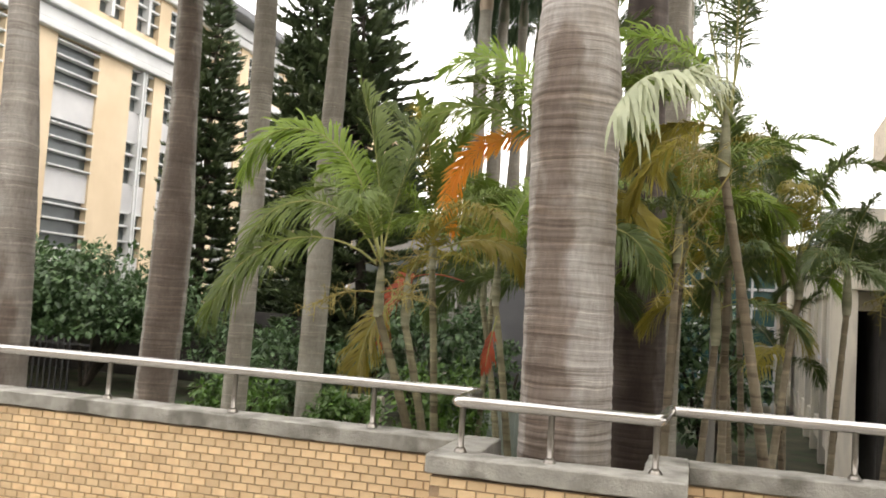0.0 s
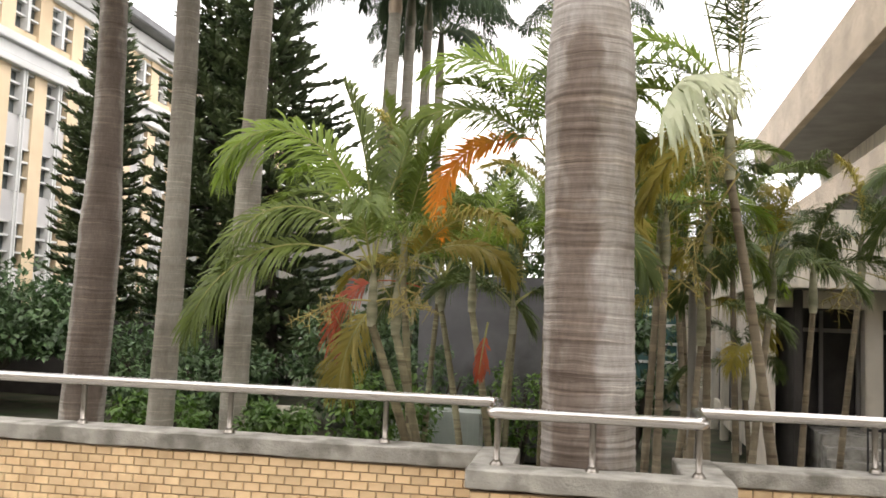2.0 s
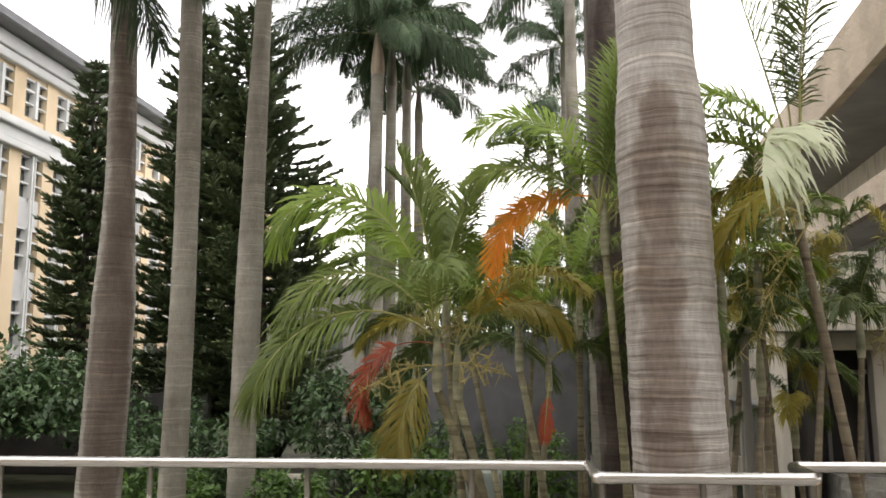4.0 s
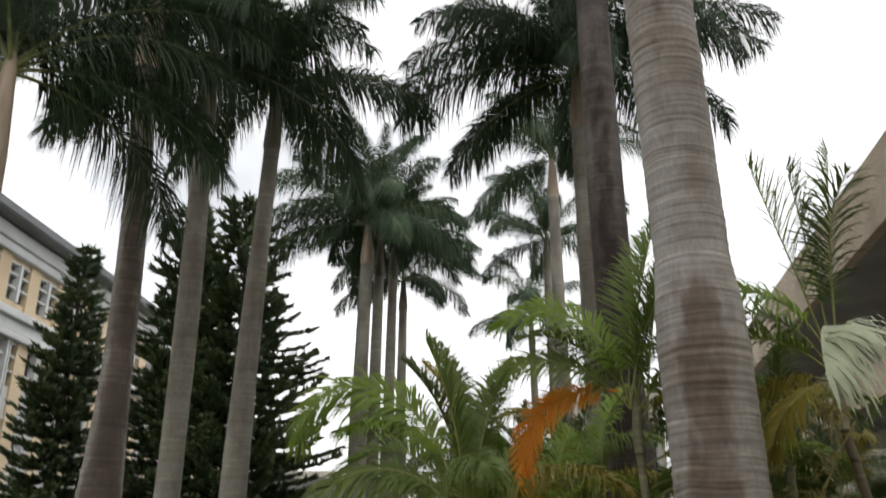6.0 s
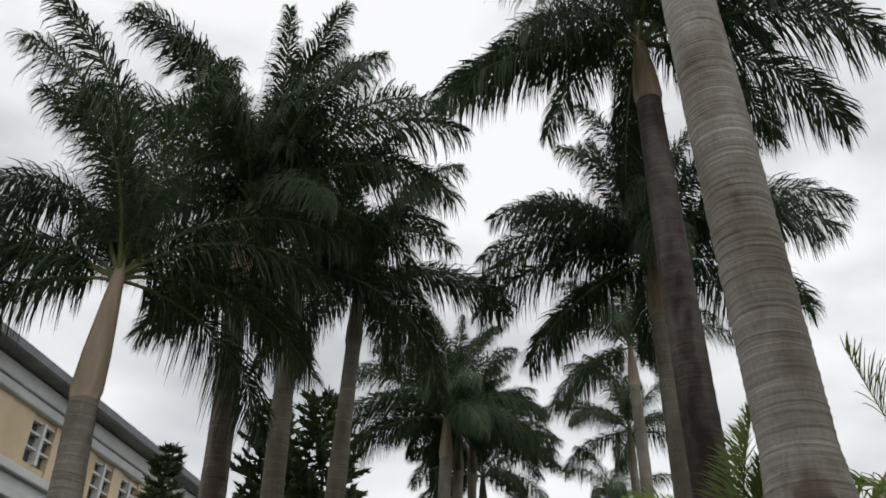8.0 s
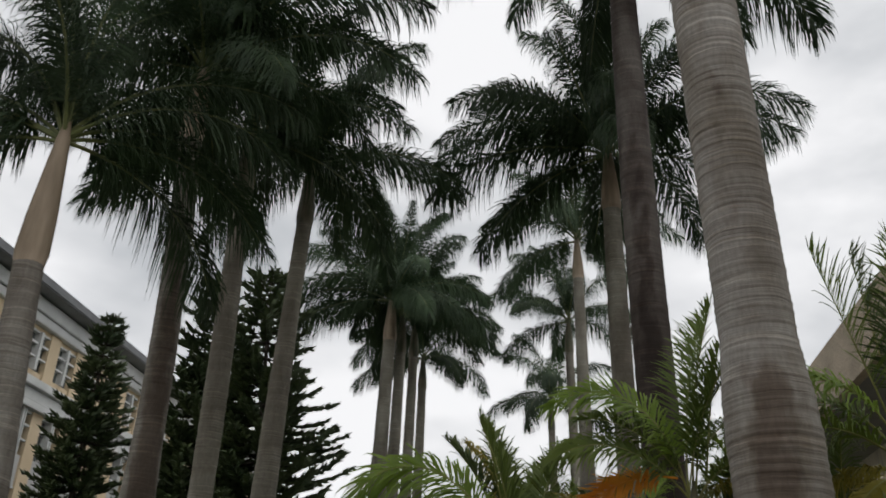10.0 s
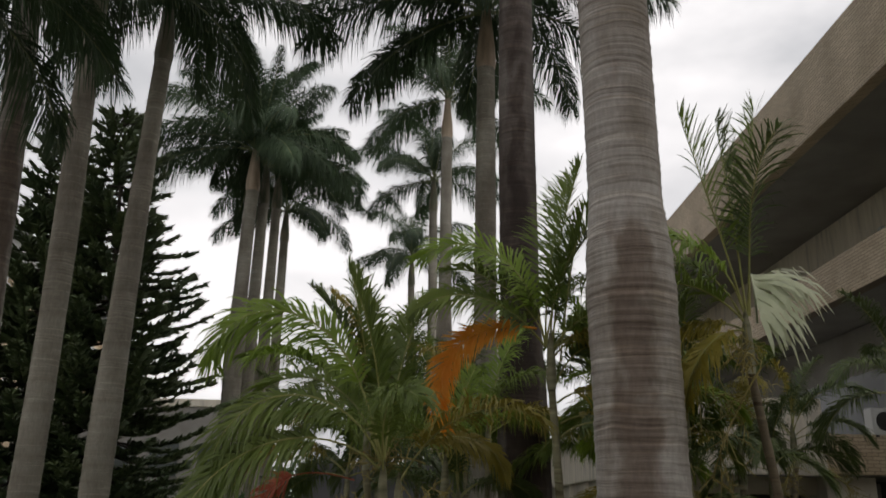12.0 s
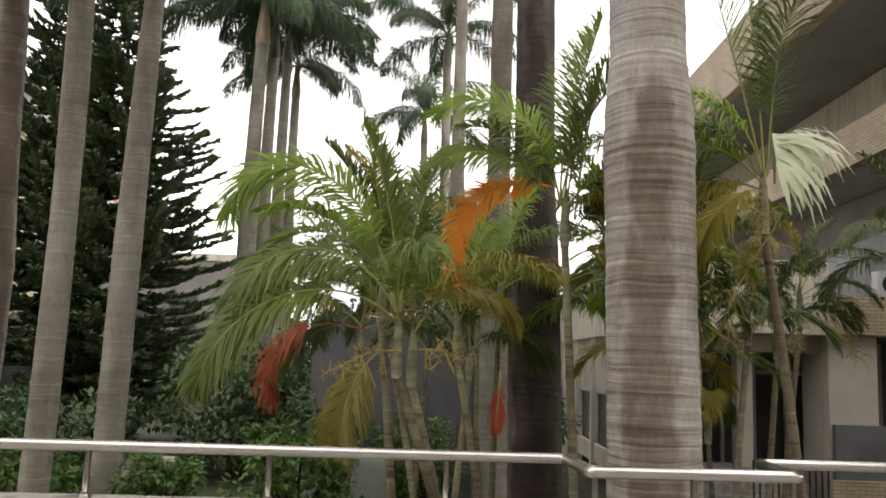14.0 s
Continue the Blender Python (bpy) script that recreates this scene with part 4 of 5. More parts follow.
panicle(clump_a, (-0.95, 0.6, 1.72), (-0.9, -0.5, 0.1), 0.42, 1)
panicle(clump_a, (-0.9, 0.6, 1.72), (0.7, -0.4, 0.2), 0.4, 2)
panicle(clump_a, (-0.66, 1.45, 2.0), (-0.8, -0.4, 0.3), 0.5, 3)
panicle(palm_b, (3.1, 3.36, 2.2), (-0.5, -0.6, -0.2), 0.5, 6, "orange branched flower stalk")
panicle(palm_b, (3.14, 3.36, 2.2), (0.6, -0.5, -0.2), 0.5, 7, "orange branched flower stalk")
panicle(palm_r, (1.43, 0.36, 2.62), (-0.5, -0.6, 0.3), 0.45, 4)
panicle(palm_r, (1.45, 0.36, 2.6), (-0.4, 0.2, -0.6), 0.6, 5)

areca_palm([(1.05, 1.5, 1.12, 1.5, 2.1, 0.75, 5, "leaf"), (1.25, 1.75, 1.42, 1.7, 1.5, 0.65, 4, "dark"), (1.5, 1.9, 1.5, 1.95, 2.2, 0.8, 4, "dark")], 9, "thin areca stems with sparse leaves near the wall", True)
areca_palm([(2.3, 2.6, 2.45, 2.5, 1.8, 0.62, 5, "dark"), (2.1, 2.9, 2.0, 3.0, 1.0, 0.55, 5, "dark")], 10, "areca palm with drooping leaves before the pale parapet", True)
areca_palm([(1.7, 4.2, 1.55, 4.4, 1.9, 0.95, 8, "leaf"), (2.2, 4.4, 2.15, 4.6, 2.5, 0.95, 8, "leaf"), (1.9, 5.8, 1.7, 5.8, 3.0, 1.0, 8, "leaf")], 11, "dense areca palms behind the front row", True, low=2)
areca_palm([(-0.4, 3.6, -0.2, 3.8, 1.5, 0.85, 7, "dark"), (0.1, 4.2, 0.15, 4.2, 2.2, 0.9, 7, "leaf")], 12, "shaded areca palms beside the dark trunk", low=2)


# ---- conifers ----
def conifer(x, y, height, reach, seed, label, lean=0.0):
    """Tiers of upswept limbs, each set with many small needle brushes."""
    rng = np.random.default_rng(500 + seed)
    tree = thing("conifer_tree", label, "tree", "conifers beside the yellow building", at=(x, y, GROUND))
    h = height - GROUND
    pts = [(lean * k, 0, h * k) for k in np.linspace(0, 1, 12)]
    v, f = tube(pts, list(np.linspace(0.19, 0.02, 12)), 12)
    child("trunk", mesh_of("trunk", v, f, [M["pine_bark"]], smooth=True), tree)
    brush_v = [(0, 0, 0), (0.4, 0.5, 0), (0.4, -0.25, 0.43), (0.4, -0.25, -0.43), (1, 0, 0)]
    brush_f = [(0, 2, 1), (0, 3, 2), (0, 1, 3), (1, 2, 4), (2, 3, 4), (3, 1, 4)]
    places, lv, lf = [], [], []
    z = 1.6
    while z < h - 0.1:
        k = (z - 1.6) / (h - 1.6)
        out = reach * (0.72 + 0.28 * min(1, k * 3.0)) * (1 - k) ** 0.55 * 1.05 + 0.14
        n = 10 if k < 0.75 else 6
        a0 = rng.uniform(0, 6.3)
        for j in range(n):
            a = a0 + 2 * math.pi * j / n + rng.uniform(-0.3, 0.3)
            r = out * rng.uniform(0.5, 1.15)
            d, side = np.array([math.cos(a), math.sin(a), 0]), np.array([-math.sin(a), math.cos(a), 0])
            base = np.array([lean * z / h, 0, z])
            dip, rise = rng.uniform(0.10, 0.2), rng.uniform(0.1, 0.32)

            def along(q):
                return base + d * r * q + np.array([0, 0, r * (-dip * math.sin(q * 2.2) + rise * q * q * (0.6 + 0.8 * k))])

            v, f = tube([along(q) for q in (0, 0.35, 0.7, 1)], [0.03, 0.022, 0.014, 0.006], 4)
            lf += [tuple(i + len(lv) for i in g) for g in f]
            lv += [tuple(p) for p in v]
            m = max(7, int(r * 20))
            for i in range(m):
                q = 0.25 + 0.75 * (i + rng.uniform(0, 1)) / m
                p = along(min(q, 1.0))
                for s in (-1, 1):
                    way = side * s * rng.uniform(0.35, 0.9) + d * rng.uniform(0.4, 0.9) + np.array([0, 0, rng.uniform(0.05, 0.75)])
                    size = rng.uniform(0.2, 0.38) * (1.1 - 0.3 * q)
                    w = rng.uniform(0.065, 0.12)
                    places.append(turned(p, way, (0, 0, 1), (size, w, w)))
            places.append(turned(along(0.97), d + np.array([0, 0, 0.7]), (0, 0, 1), (0.3, 0.08, 0.08)))
        z += rng.uniform(0.17, 0.36)
    child("branch_frame", mesh_of("branch_frame", lv, lf, [M["pine_bark"]]), tree)
    crown = child("crown", scatter_mesh("crown", brush_v, brush_f, places, M["pine"]), tree)
    tagged(crown, kind="stuff")
    return tree


conifer(-13.3, 17.3, 10.8, 1.45, 1, "dark green conifer in front of the yellow facade")
conifer(-10.2, 17.8, 12.4, 2.35, 2, "tall dark conifer with upswept branch tips")
conifer(-7.8, 17.4, 12.4, 2.9, 3, "tall dark conifer with dense tiered branches", -0.8)


# ---- shrubs ----
LEAF_V = [(0, 0, 0), (0.45, 0.3, 0.05), (1, 0, -0.06), (0.45, -0.3, 0.05), (0.5, 0, -0.03)]
LEAF_F = [(0, 4, 1), (1, 4, 2), (2, 4, 3), (3, 4, 0)]


def shrub(x, y, w, d, top, count, seed, mat, label, leaf=0.16, name="shrub", bottom=0.02):
    """A leafy bush: stems, and leaves in uneven clumps on an irregular body."""
    rng = np.random.default_rng(700 + seed)
    bush = thing(name, label, "shrub", at=(x, y, GROUND))
    h = top - GROUND
    sv, sf = [], []
    for i in range(7):
        a = rng.uniform(0, 6.3)
        e = (math.cos(a) * w * 0.3, math.sin(a) * d * 0.3, h * 0.7)
        v, f = tube([(0.1 * math.cos(a), 0.1 * math.sin(a), 0), (e[0] * 0.5, e[1] * 0.5, h * 0.35), e], [0.05, 0.035, 0.012], 6)
        sf += [tuple(k + len(sv) for k in g) for g in f]
        sv += [tuple(p) for p in v]
    child("stem_frame", mesh_of("stem_frame", sv, sf, [M["pine_bark"]]), bush)
    places = []
    clumps = max(14, count // 60)
    for c in range(clumps):
        u = rng.normal(size=3)
        u /= np.linalg.norm(u)
        rr = rng.uniform(0.55, 1.0)
        centre = np.array([u[0] * w / 2 * rr, u[1] * d / 2 * rr, h * (0.52 + 0.46 * u[2] * rr)])
        size = rng.uniform(0.18, 0.34) * min(w, d, h) * 0.55
        for i in range(count // clumps):
            o = rng.normal(size=3)
            o /= np.linalg.norm(o)
            p = centre + o * size * rng.uniform(0.6, 1.0) * np.array([1.2, 1.2, 0.75])
            if p[2] < bottom:
                continue
            way = o * 0.8 + rng.normal(0, 0.4, 3) + np.array([0, 0, -0.25])
            s = leaf * rng.uniform(0.7, 1.25)
            places.append(turned(p, way, o * 0.4 + np.array([0, 0, 1.0]), (s, s, s)))
    tagged(child("leaves", scatter_mesh("leaves", LEAF_V, LEAF_F, places, mat), bush), kind="stuff")
    return bush


shrub(-13.6, 13.0, 6.2, 4.0, 2.6, 15000, 1, M["shrub"], "broad dark green leafy shrub below the yellow facade", 0.19, bottom=1.3)
shrub(-17.5, 15.0, 6.0, 4.0, 2.8, 9000, 2, M["shrub"], "broad dark green leafy shrub below the yellow facade", 0.19, bottom=1.3)
shrub(-9.6, 14.0, 3.5, 3.0, 1.4, 3500, 3, M["shrub"], "dark green shrub under the conifers")
shrub(-7.2, 12.2, 3.0, 2.4, 0.9, 3500, 4, M["shrub"], "dark green shrub under the conifers")
shrub(-4.4, 8.6, 1.5, 1.3, 0.15, 2200, 5, M["shrub_light"], "fresh green low shrub between palm trunks", 0.12)
shrub(-6.4, 8.2, 1.7, 1.4, 0.25, 2200, 6, M["shrub_light"], "fresh green low shrub between palm trunks", 0.12)
shrub(-2.2, 6.6, 1.7, 1.4, 1.0, 3000, 7, M["shrub_light"], "green shrub with small glossy leaves", 0.11)
shrub(-4.2, 13.5, 3.4, 2.6, 1.9, 4000, 8, M["shrub"], "dark shaded shrub at the back of the garden", 0.18)
shrub(-3.0, 17.0, 4.0, 2.6, 2.6, 4000, 9, M["shrub"], "dark shaded shrub at the back of the garden", 0.2)
shrub(-8.6, 20.5, 5.0, 3.0, 2.6, 4500, 10, M["shrub"], "dark shaded shrub at the back of the garden", 0.22)
shrub(-12.5, 20.5, 5.0, 3.0, 3.0, 4500, 11, M["shrub"], "dark shaded shrub at the back of the garden", 0.22)
shrub(-0.5, 9.3, 1.6, 1.1, 1.0, 2400, 14, M["shrub_light"], "fresh green shrub before the grey wall", 0.1)
shrub(-2.0, 9.4, 1.8, 1.1, 1.2, 2600, 15, M["shrub"], "green shrub before the grey wall", 0.11)
shrub(1.6, 12.5, 2.4, 2.0, 2.2, 2600, 13, M["shrub"], "dark shrub deeper in the garden", 0.18)

shrub(-0.6, 12.6, 3.6, 1.8, 3.5, 5000, 20, M["shrub"], "tall dark shrub behind the grey garden wall", 0.18)
shrub(-3.2, 30.0, 11.0, 3.0, 3.6, 7000, 18, M["shrub"], "dark hedge of shrubs closing the avenue", 0.3)
shrub(5.0, 36.0, 9.0, 3.0, 5.0, 5000, 19, M["shrub"], "dark hedge of shrubs closing the avenue", 0.34)

# wall added in near black to paint the shade below the shrubs
tagged(part("hedge_shade_wall", box(-24, 16.2, GROUND, -9.0, 16.4, 1.2, 0.02), M["deep_shade"], None), "low near-black wall standing in for the shade under the shrubs", "wall", kind="structure")

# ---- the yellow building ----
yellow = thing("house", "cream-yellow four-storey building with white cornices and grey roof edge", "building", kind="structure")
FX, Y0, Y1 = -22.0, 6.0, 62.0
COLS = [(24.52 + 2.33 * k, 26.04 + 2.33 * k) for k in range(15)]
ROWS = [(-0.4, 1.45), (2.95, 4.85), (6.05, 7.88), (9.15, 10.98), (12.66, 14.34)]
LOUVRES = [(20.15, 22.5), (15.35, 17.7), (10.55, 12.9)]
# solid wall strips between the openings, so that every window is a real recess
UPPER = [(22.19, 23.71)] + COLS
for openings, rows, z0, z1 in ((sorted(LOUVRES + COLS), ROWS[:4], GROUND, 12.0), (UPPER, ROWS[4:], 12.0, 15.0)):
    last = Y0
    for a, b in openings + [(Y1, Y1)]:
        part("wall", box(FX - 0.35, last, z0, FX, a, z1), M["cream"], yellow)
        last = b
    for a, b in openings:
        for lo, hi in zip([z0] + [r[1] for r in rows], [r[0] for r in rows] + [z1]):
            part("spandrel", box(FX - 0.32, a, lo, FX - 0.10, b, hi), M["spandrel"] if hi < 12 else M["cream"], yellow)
# solid block whose colour stands in for unlit rooms
part("wall", box(FX - 12, Y0, GROUND, FX - 0.7, Y1, 15.0), M["deep_shade"], yellow, "near-black block painted as the shade of rooms behind the windows")
for z, dz, out in ((11.02, 0.30, 0.28), (11.34, 0.50, 0.16), (11.86, 0.36, 0.38), (14.55, 0.38, 0.22), (14.96, 0.60, 0.32)):
    part("cornice", box(FX - 0.3, Y0, z, FX + out, Y1, z + dz, 0.03), M["trim_white"], yellow)
part("roof", box(FX - 12.5, Y0 - 0.6, 15.60, FX + 1.05, Y1 + 0.6, 16.03, 0.05), M["roof_metal"], yellow, "dark grey projecting roof edge")


def narrow_window(a, b, z0, z1):
    win = new("window")
    win.parent = yellow
    mid = (a + b) / 2
    part("pane", box(FX - 0.30, a, z0, FX - 0.28, mid - 0.06, z1), M["dark_glass"], win)
    part("pane", box(FX - 0.30, mid + 0.06, z0, FX - 0.28, b, z1), M["dark_glass"], win)
    part("mullion", box(FX - 0.28, mid - 0.09, z0, FX + 0.05, mid + 0.09, z1), M["trim_white"], win)
    part("frame", box(FX - 0.276, a, z0 + (z1 - z0) * 0.66, FX - 0.04, mid - 0.092, z0 + (z1 - z0) * 0.66 + 0.09), M["trim_white"], win)
    part("frame", box(FX - 0.276, mid + 0.092, z0 + (z1 - z0) * 0.66, FX - 0.04, b, z0 + (z1 - z0) * 0.66 + 0.09), M["trim_white"], win)
    part("frame", box(FX - 0.276, a, z0 + (z1 - z0) * 0.32, FX - 0.04, mid - 0.092, z0 + (z1 - z0) * 0.32 + 0.07), M["trim_white"], win)
    part("frame", box(FX - 0.276, mid + 0.092, z0 + (z1 - z0) * 0.32, FX - 0.04, b, z0 + (z1 - z0) * 0.32 + 0.07), M["trim_white"], win)
    part("frame", box(FX - 0.276, a, z1 - 0.08, FX - 0.06, mid - 0.092, z1), M["trim_white"], win)
    part("frame", box(FX - 0.276, mid + 0.092, z1 - 0.08, FX - 0.06, b, z1), M["trim_white"], win)


def louvre_window(a, b, z0, z1):
    win = new("window")
    win.parent = yellow
    part("pane", box(FX - 0.30, a, z0, FX - 0.28, b, z1), M["dark_glass"], win)
    n = 4
    for k in range(n):
        z = z0 + (z1 - z0) * (k + 0.55) / n
        bm = box(FX - 0.25, a + 0.02, z, FX + 0.08, b - 0.02, z + 0.065, 0.01)
        part("slat", bm, M["trim_white"], win)


for z0, z1 in ROWS[1:4]:
    for a, b in COLS[:9]:
        narrow_window(a, b, z0, z1)
    for a, b in LOUVRES:
        louvre_window(a, b, z0 - 0.3, z1)
for a, b in COLS[:9]:
    for side in (-0.13, 0.07):
        part("downpipe", box(FX + 0.052, (a + b) / 2 + side, 1.5, FX + 0.12, (a + b) / 2 + side + 0.06, 11.0), M["trim_white"], yellow, "white downpipe")
for a, b in UPPER[:10]:
    narrow_window(a, b, *ROWS[4])

# ---- the building with the deep eaves, a few degrees off the avenue ----
hall = thing("house_with_eaves", "modern concrete and tile building with deep dark eaves", "building", kind="structure", at=(7.0, 10.0, 0), turn=-3.0)


def hall_box(name, x0, y0, z0, x1, y1, z1, mat, bevel=0.02, label=""):
    return part(name, box(x0 - 7.0, y0 - 10.0, z0, x1 - 7.0, y1 - 10.0, z1, bevel), M[mat], hall, label)


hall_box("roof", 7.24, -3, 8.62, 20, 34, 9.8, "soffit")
hall_box("fascia", 6.97, -3, 8.58, 7.235, 34, 10.18, "tile_wall", 0.01, "beige tiled roof fascia")
hall_box("wall", 9.75, -3, 5.82, 20, 34, 8.62, "white_concrete")
hall_box("fascia", 7.6, -3, 5.64, 7.85, 34, 6.45, "tile_wall", 0.01, "beige tiled balcony front")
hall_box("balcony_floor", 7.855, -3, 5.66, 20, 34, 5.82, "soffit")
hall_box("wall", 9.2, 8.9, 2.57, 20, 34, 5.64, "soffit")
hall_box("window_strip", 9.1, 9.2, 3.3, 9.195, 33, 4.6, "dark_glass", 0.0)
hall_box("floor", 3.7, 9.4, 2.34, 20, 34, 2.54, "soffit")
hall_box("parapet", 3.48, 9.2, 2.33, 6.61, 9.39, 3.62, "white_concrete", 0.015, "stained pale concrete parapet")
hall_box("parapet", 6.615, 9.26, 2.36, 20, 9.46, 3.03, "tile_wall", 0.01, "beige tiled parapet")
hall_box("parapet", 3.48, 9.395, 2.33, 3.675, 34, 3.62, "white_concrete", 0.015, "stained pale concrete parapet")
# entrance walls carry the recess's shade in their near-black colour
hall_box("wall", 7.6, 11.6, -0.9, 20, 11.8, 2.34, "deep_shade")
hall_box("wall", 4.2, 12.2, -0.9, 7.6, 12.4, 2.34, "deep_shade")
hall_box("column", 5.34, 10.2, -0.9, 5.62, 10.55, 2.34, "lower_wall")
hall_box("beam", 3.8, 10.1, 2.03, 7.6, 10.19, 2.338, "lower_wall")
hall_box("wall", 6.78, 9.7, -0.9, 7.66, 9.95, 2.34, "lower_wall", 0.01)
hall_box("wall", 6.78, 9.955, -0.9, 6.98, 10.8, 2.34, "lower_wall", 0.01)
hall_box("low_wall", 6.74, 9.4, -0.9, 9.2, 9.54, 0.80, "grey_wall", 0.01, "grey panel wall beside the entrance")
hall_box("low_wall", 6.3, 8.6, -0.9, 9.2, 8.8, -0.05, "tile_wall", 0.01, "low tiled wall beside the entrance")
hall_box("wall", 3.36, 9.3, -0.9, 3.74, 9.6, 2.328, "white_concrete", 0.01, "pale corner pier")
for k in range(8):
    y = 10.55 + 2.1 * k
    hall_box("fin", 3.5, y, -0.9, 3.68, y + 0.2, 2.328, "white_concrete", 0.01, "white upright fin")
    hall_box("sill", 3.56, y + 0.205, -0.55, 3.66, y + 2.095, -0.12, "white_concrete", 0.01)
    hall_box("window_frame", 3.60, y + 0.5, -0.118, 3.66, y + 0.6, 1.05, "trim_white", 0.0)
    hall_box("window_frame", 3.60, y + 0.205, 1.052, 3.66, y + 2.095, 1.14, "trim_white", 0.0)
    hall_box("wall", 3.58, y + 0.205, 1.142, 3.67, y + 2.095, 2.328, "lower_wall", 0.0)
    hall_box("pane", 3.69, y + 0.205, -0.12, 3.71, y + 2.095, 1.14, "dark_glass", 0.0)
# inner wall painted as dark as the unlit space behind the fins
hall_box("wall", 4.15, 10.0, -0.9, 4.3, 34, 2.34, "deep_shade")
for k in range(7):
    hall_box("wall_lamp", 9.6, 3.0 + 4.4 * k, 7.3, 9.745, 3.2 + 4.4 * k, 7.75, "trim_white", 0.02, "small white wall lamp")
# frames take the soffit grey to darken them like the recess's shade
for k in range(5):
    hall_box("door_frame", 4.35 + 0.66 * k, 12.12, -0.35, 4.42 + 0.66 * k, 12.195, 2.04, "soffit", 0.0)
hall_box("door_frame", 4.3, 12.10, 1.62, 7.6, 12.118, 1.70, "soffit", 0.0)
for k in range(5):
    hall_box("door_frame", 7.72 + 0.9 * k, 11.52, -0.35, 7.79 + 0.9 * k, 11.595, 2.3, "soffit", 0.0)
for k in range(5):
    hall_box("step", 4.5, 8.3 + 0.3 * k, -0.9, 6.2, 8.6 + 0.3 * k + (1.0 if k == 4 else 0.0), -0.72 + 0.17 * k, "concrete", 0.01)
hall_box("floor", 4.3, 10.82, -0.9, 20, 34, -0.35, "paving")

air_unit = thing("air_conditioner", "white outdoor air conditioner unit above the tiled parapet", "air conditioner", at=(7.75, 9.34, 2.99))
part("body", box(-0.3, -0.13, 0.04, 0.3, 0.13, 0.5, 0.015), M["trim_white"], air_unit)
v, f = tube([(-0.07, -0.125, 0.27), (-0.07, -0.142, 0.27)], [0.17, 0.16], 24)
child("fan_grille", mesh_of("fan_grille", v, f, [M["black_iron"]]), air_unit)
part("foot", box(-0.26, -0.12, 0, -0.2, 0.12, 0.042), M["black_iron"], air_unit)
part("foot", box(0.2, -0.12, 0, 0.26, 0.12, 0.042), M["black_iron"], air_unit)
# bare grey pole, modelled as a pipe with a bracket
pipe = thing("pipe", "thin grey upright pole behind the palm", "pipe", at=(1.42, 2.2, GROUND))
v, f = tube([(0, 0, 0), (0, 0, 2.9)], [0.035, 0.035], 12)
child("shaft", mesh_of("shaft", v, f, [M["soffit"]], smooth=True), pipe)
part("bracket", box(-0.06, -0.06, 2.88, 0.06, 0.06, 2.94, 0.01), M["soffit"], pipe)
stair = thing("glazed_stairwell", "far glazed stairwell with teal panes and white transoms", "building", kind="structure", at=(1.6, 21.0, GROUND))
part("wall", box(-1.0, 0.3, 0, 2.2, 3.0, 8.0), M["white_concrete"], stair)
for k in range(11):
    part("transom", box(-0.9, -0.02, 0.3 + 0.55 * k, 1.9, 0.1, 0.38 + 0.55 * k), M["trim_white"], stair)
    part("pane", box(-0.9, 0.04, 0.382 + 0.55 * k, 1.9, 0.06, 0.848 + 0.55 * k), M["teal_glass"], stair)
for x in (-0.9, -0.2, 0.5, 1.2, 1.86):
    part("mullion", box(x, -0.06, 0.1, x + 0.06, -0.022, 6.4), M["trim_white"], stair)

gate = thing("iron_gate", "low black iron gate beside the entrance steps", "gate", at=(5.3, 8.2, GROUND))
for k in range(13):
    part("bar", box(-0.6 + 0.1 * k, -0.012, 0, -0.576 + 0.1 * k, 0.012, 1.2), M["black_iron"], gate)
part("rail", box(-0.6, -0.018, 1.1, 0.624, 0.018, 1.14), M["black_iron"], gate)
part("rail", box(-0.6, -0.018, 0.1, 0.624, 0.018, 0.14), M["black_iron"], gate)

# ---- the low grey wall, cabinet and far building in the garden ----
garden_wall = tagged(part("wall_garden", box(-2.4, 10.2, GROUND, 0.5, 10.5, 2.4, 0.02), M["grey_wall"], None), "dark grey rendered wall behind the palms", "wall", kind="structure")
cabinet = thing("utility_cabinet", "pale green metal utility cabinet behind the palms", "cabinet", at=(-1.62, 8.0, GROUND))
part("body", box(-0.68, -0.3, 0.08, 0.68, 0.3, 1.1, 0.015), M["pale_box"], cabinet)
part("plinth", box(-0.76, -0.34, 0, 0.76, 0.34, 0.08), M["concrete"], cabinet)
for k in range(16):
    part("rib", box(-0.66 + 0.088 * k, -0.312, 0.14, -0.645 + 0.088 * k, -0.301, 1.04), M["pale_box"], cabinet)
kerb = tagged(part("low_wall", box(-6.1, 12.0, GROUND, -5.1, 12.25, -0.36, 0.02), M["white_concrete"], None), "low pale concrete planter wall in the garden", "wall", kind="structure")
far = thing("house_far", "distant grey flat-roofed building closing the avenue", "building", kind="structure")
part("wall", box(-18, 40, GROUND, -8.6, 50, 6.5, 0.03), M["soffit"], far)
part("parapet", box(-18.1, 39.9, 6.5, -8.5, 50.1, 6.9, 0.03), M["white_concrete"], far)
for k in range(4):
    win = new("window")
    win.parent = far
    part("pane", box(-17.5 + 2.4 * k, 39.93, 3.0, -16.1 + 2.4 * k, 39.99, 4.6), M["dark_glass"], win)
fence = thing("iron_fence", "black iron fence under the shrubs", "fence", at=(-15.5, 10.6, GROUND))
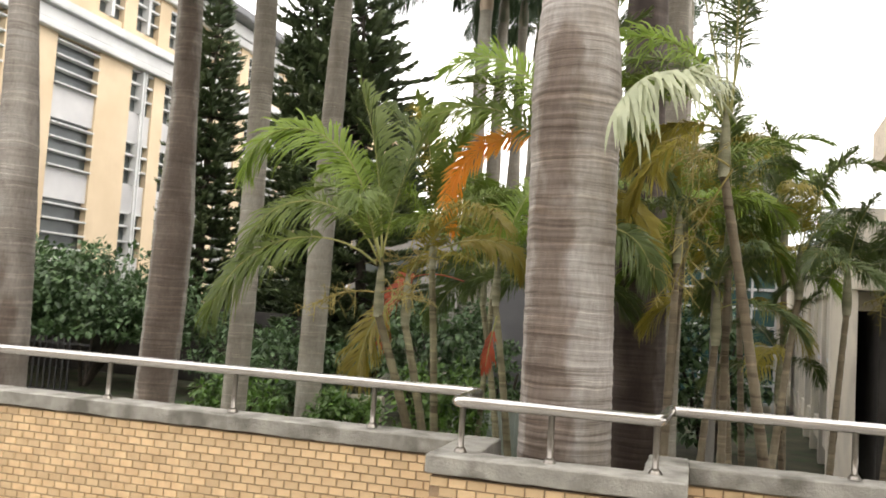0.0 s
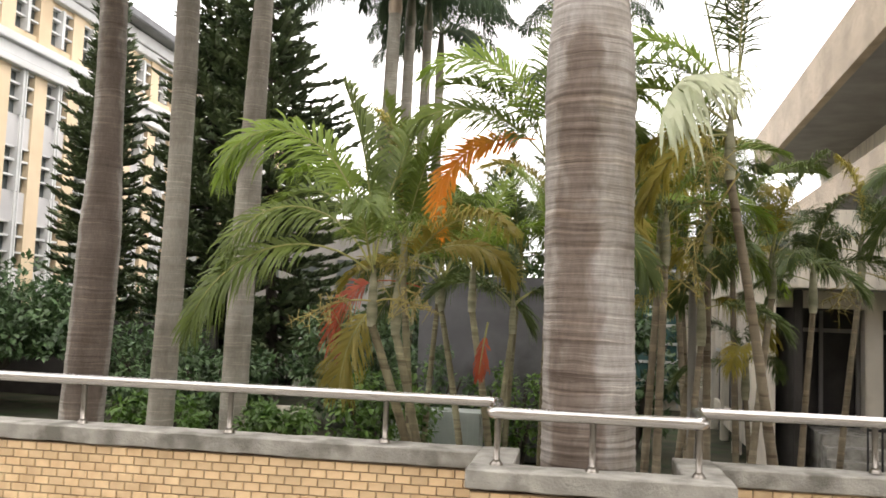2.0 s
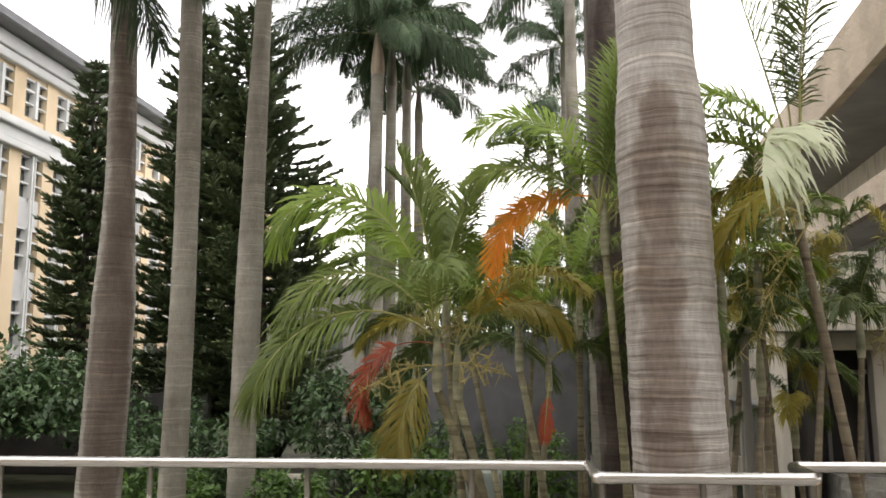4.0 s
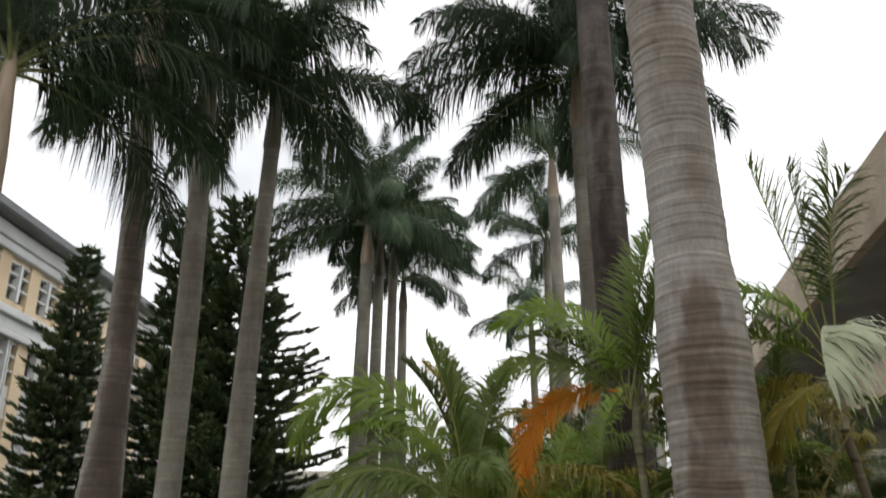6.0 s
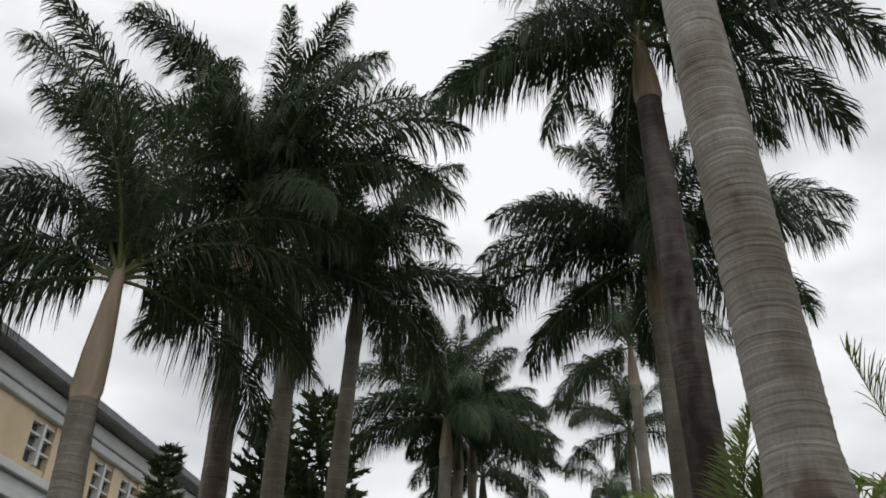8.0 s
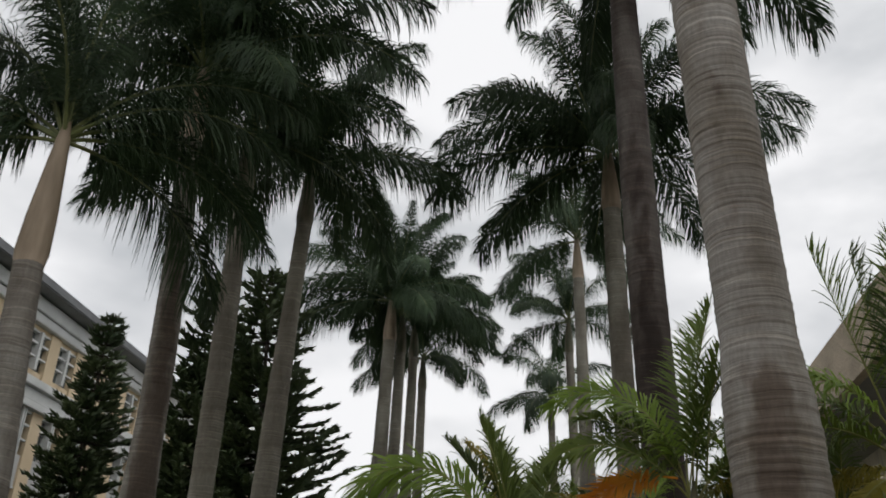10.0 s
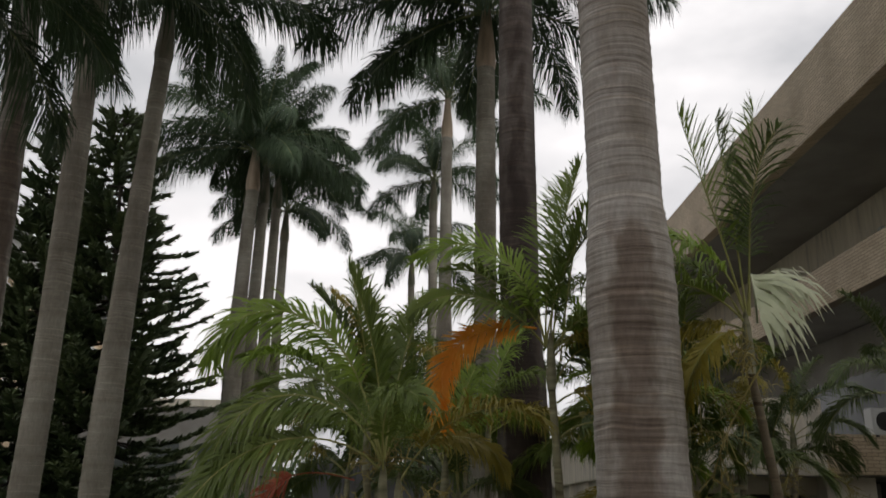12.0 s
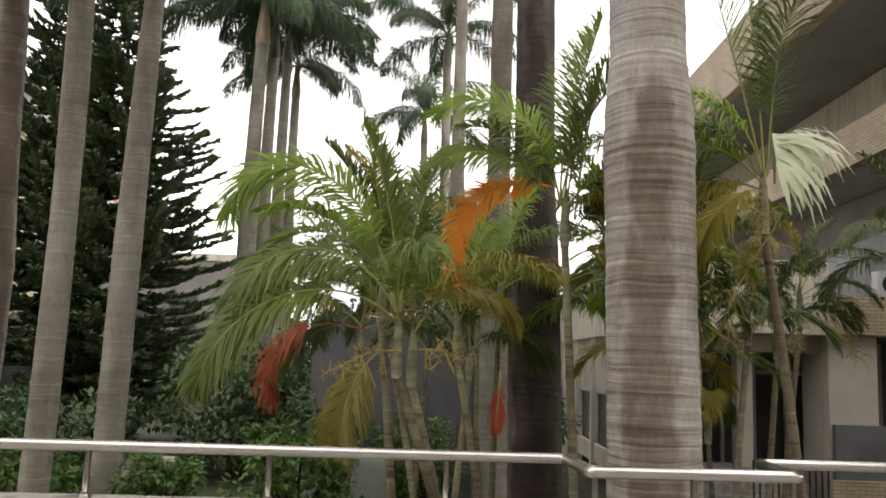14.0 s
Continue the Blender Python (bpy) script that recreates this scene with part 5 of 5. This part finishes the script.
for k in range(60):
    part("post", box(-6 + 0.16 * k, -0.015, 0, -5.97 + 0.16 * k, 0.015, 1.35), M["black_iron"], fence)
part("rail", box(-6, -0.02, 1.2, 4, 0.02, 1.24), M["black_iron"], fence)
part("rail", box(-6, -0.02, 0.15, 4, 0.02, 0.19), M["black_iron"], fence)

# ---- brick tiles of the parapet ----
PITCH_X, PITCH_Z, TILE_X, TILE_Z, DEEP = 0.1035, 0.0525, 0.0970, 0.0465, 0.007


def tile_box():
    w, h, e = TILE_X / 2, TILE_Z / 2, 0.003
    v = [(-w, 0, -h), (w, 0, -h), (w, 0, h), (-w, 0, h), (-w + e, -DEEP, -h + e), (w - e, -DEEP, -h + e), (w - e, -DEEP, h - e), (-w + e, -DEEP, h - e)]
    return v, [(4, 5, 6, 7), (0, 1, 5, 4), (1, 2, 6, 5), (2, 3, 7, 6), (3, 0, 4, 7)]


tv, tf = tile_box()
tile_mesh = mesh_of("brick", tv, tf, [M["tile"]])
rng = np.random.default_rng(77)
spots = []
top = CAP_Z - 0.115 - TILE_Z / 2


def lay(x0, x1, y, z_top):
    row = 0
    z = z_top
    while z > 0.02:
        x = x0 + PITCH_X / 2 - (PITCH_X / 2 if row % 2 else 0)
        while x < x1 - TILE_X / 2:
            if x - TILE_X / 2 >= x0 - 1e-3:
                spots.append((x, y - 0.0005, z))
            x += PITCH_X
        row += 1
        z -= PITCH_Z


lay(-8.5, -0.065, FACE, top)
lay(1.245, 5.0, FACE, top)
lay(-0.06, 1.245, -0.68, top)
close = [s for s in spots if s[2] > 0.38 and -1.9 < s[0] < 0.9][:300]
chosen = set(close)
for s in close:
    child("brick", tile_mesh, wall, pose(*s, rng.normal(0, 0.4), rng.normal(0, 0.35), rng.normal(0, 0.3)))
rest = []
for s in spots:
    if s not in chosen:
        m = np.array(pose(*s, rng.normal(0, 0.4), rng.normal(0, 0.35), rng.normal(0, 0.3)))
        rest.append(m)
bricks = child("bricks", scatter_mesh("bricks", tv, tf, rest, M["tile_many"]), wall)
tagged(bricks, kind="stuff")
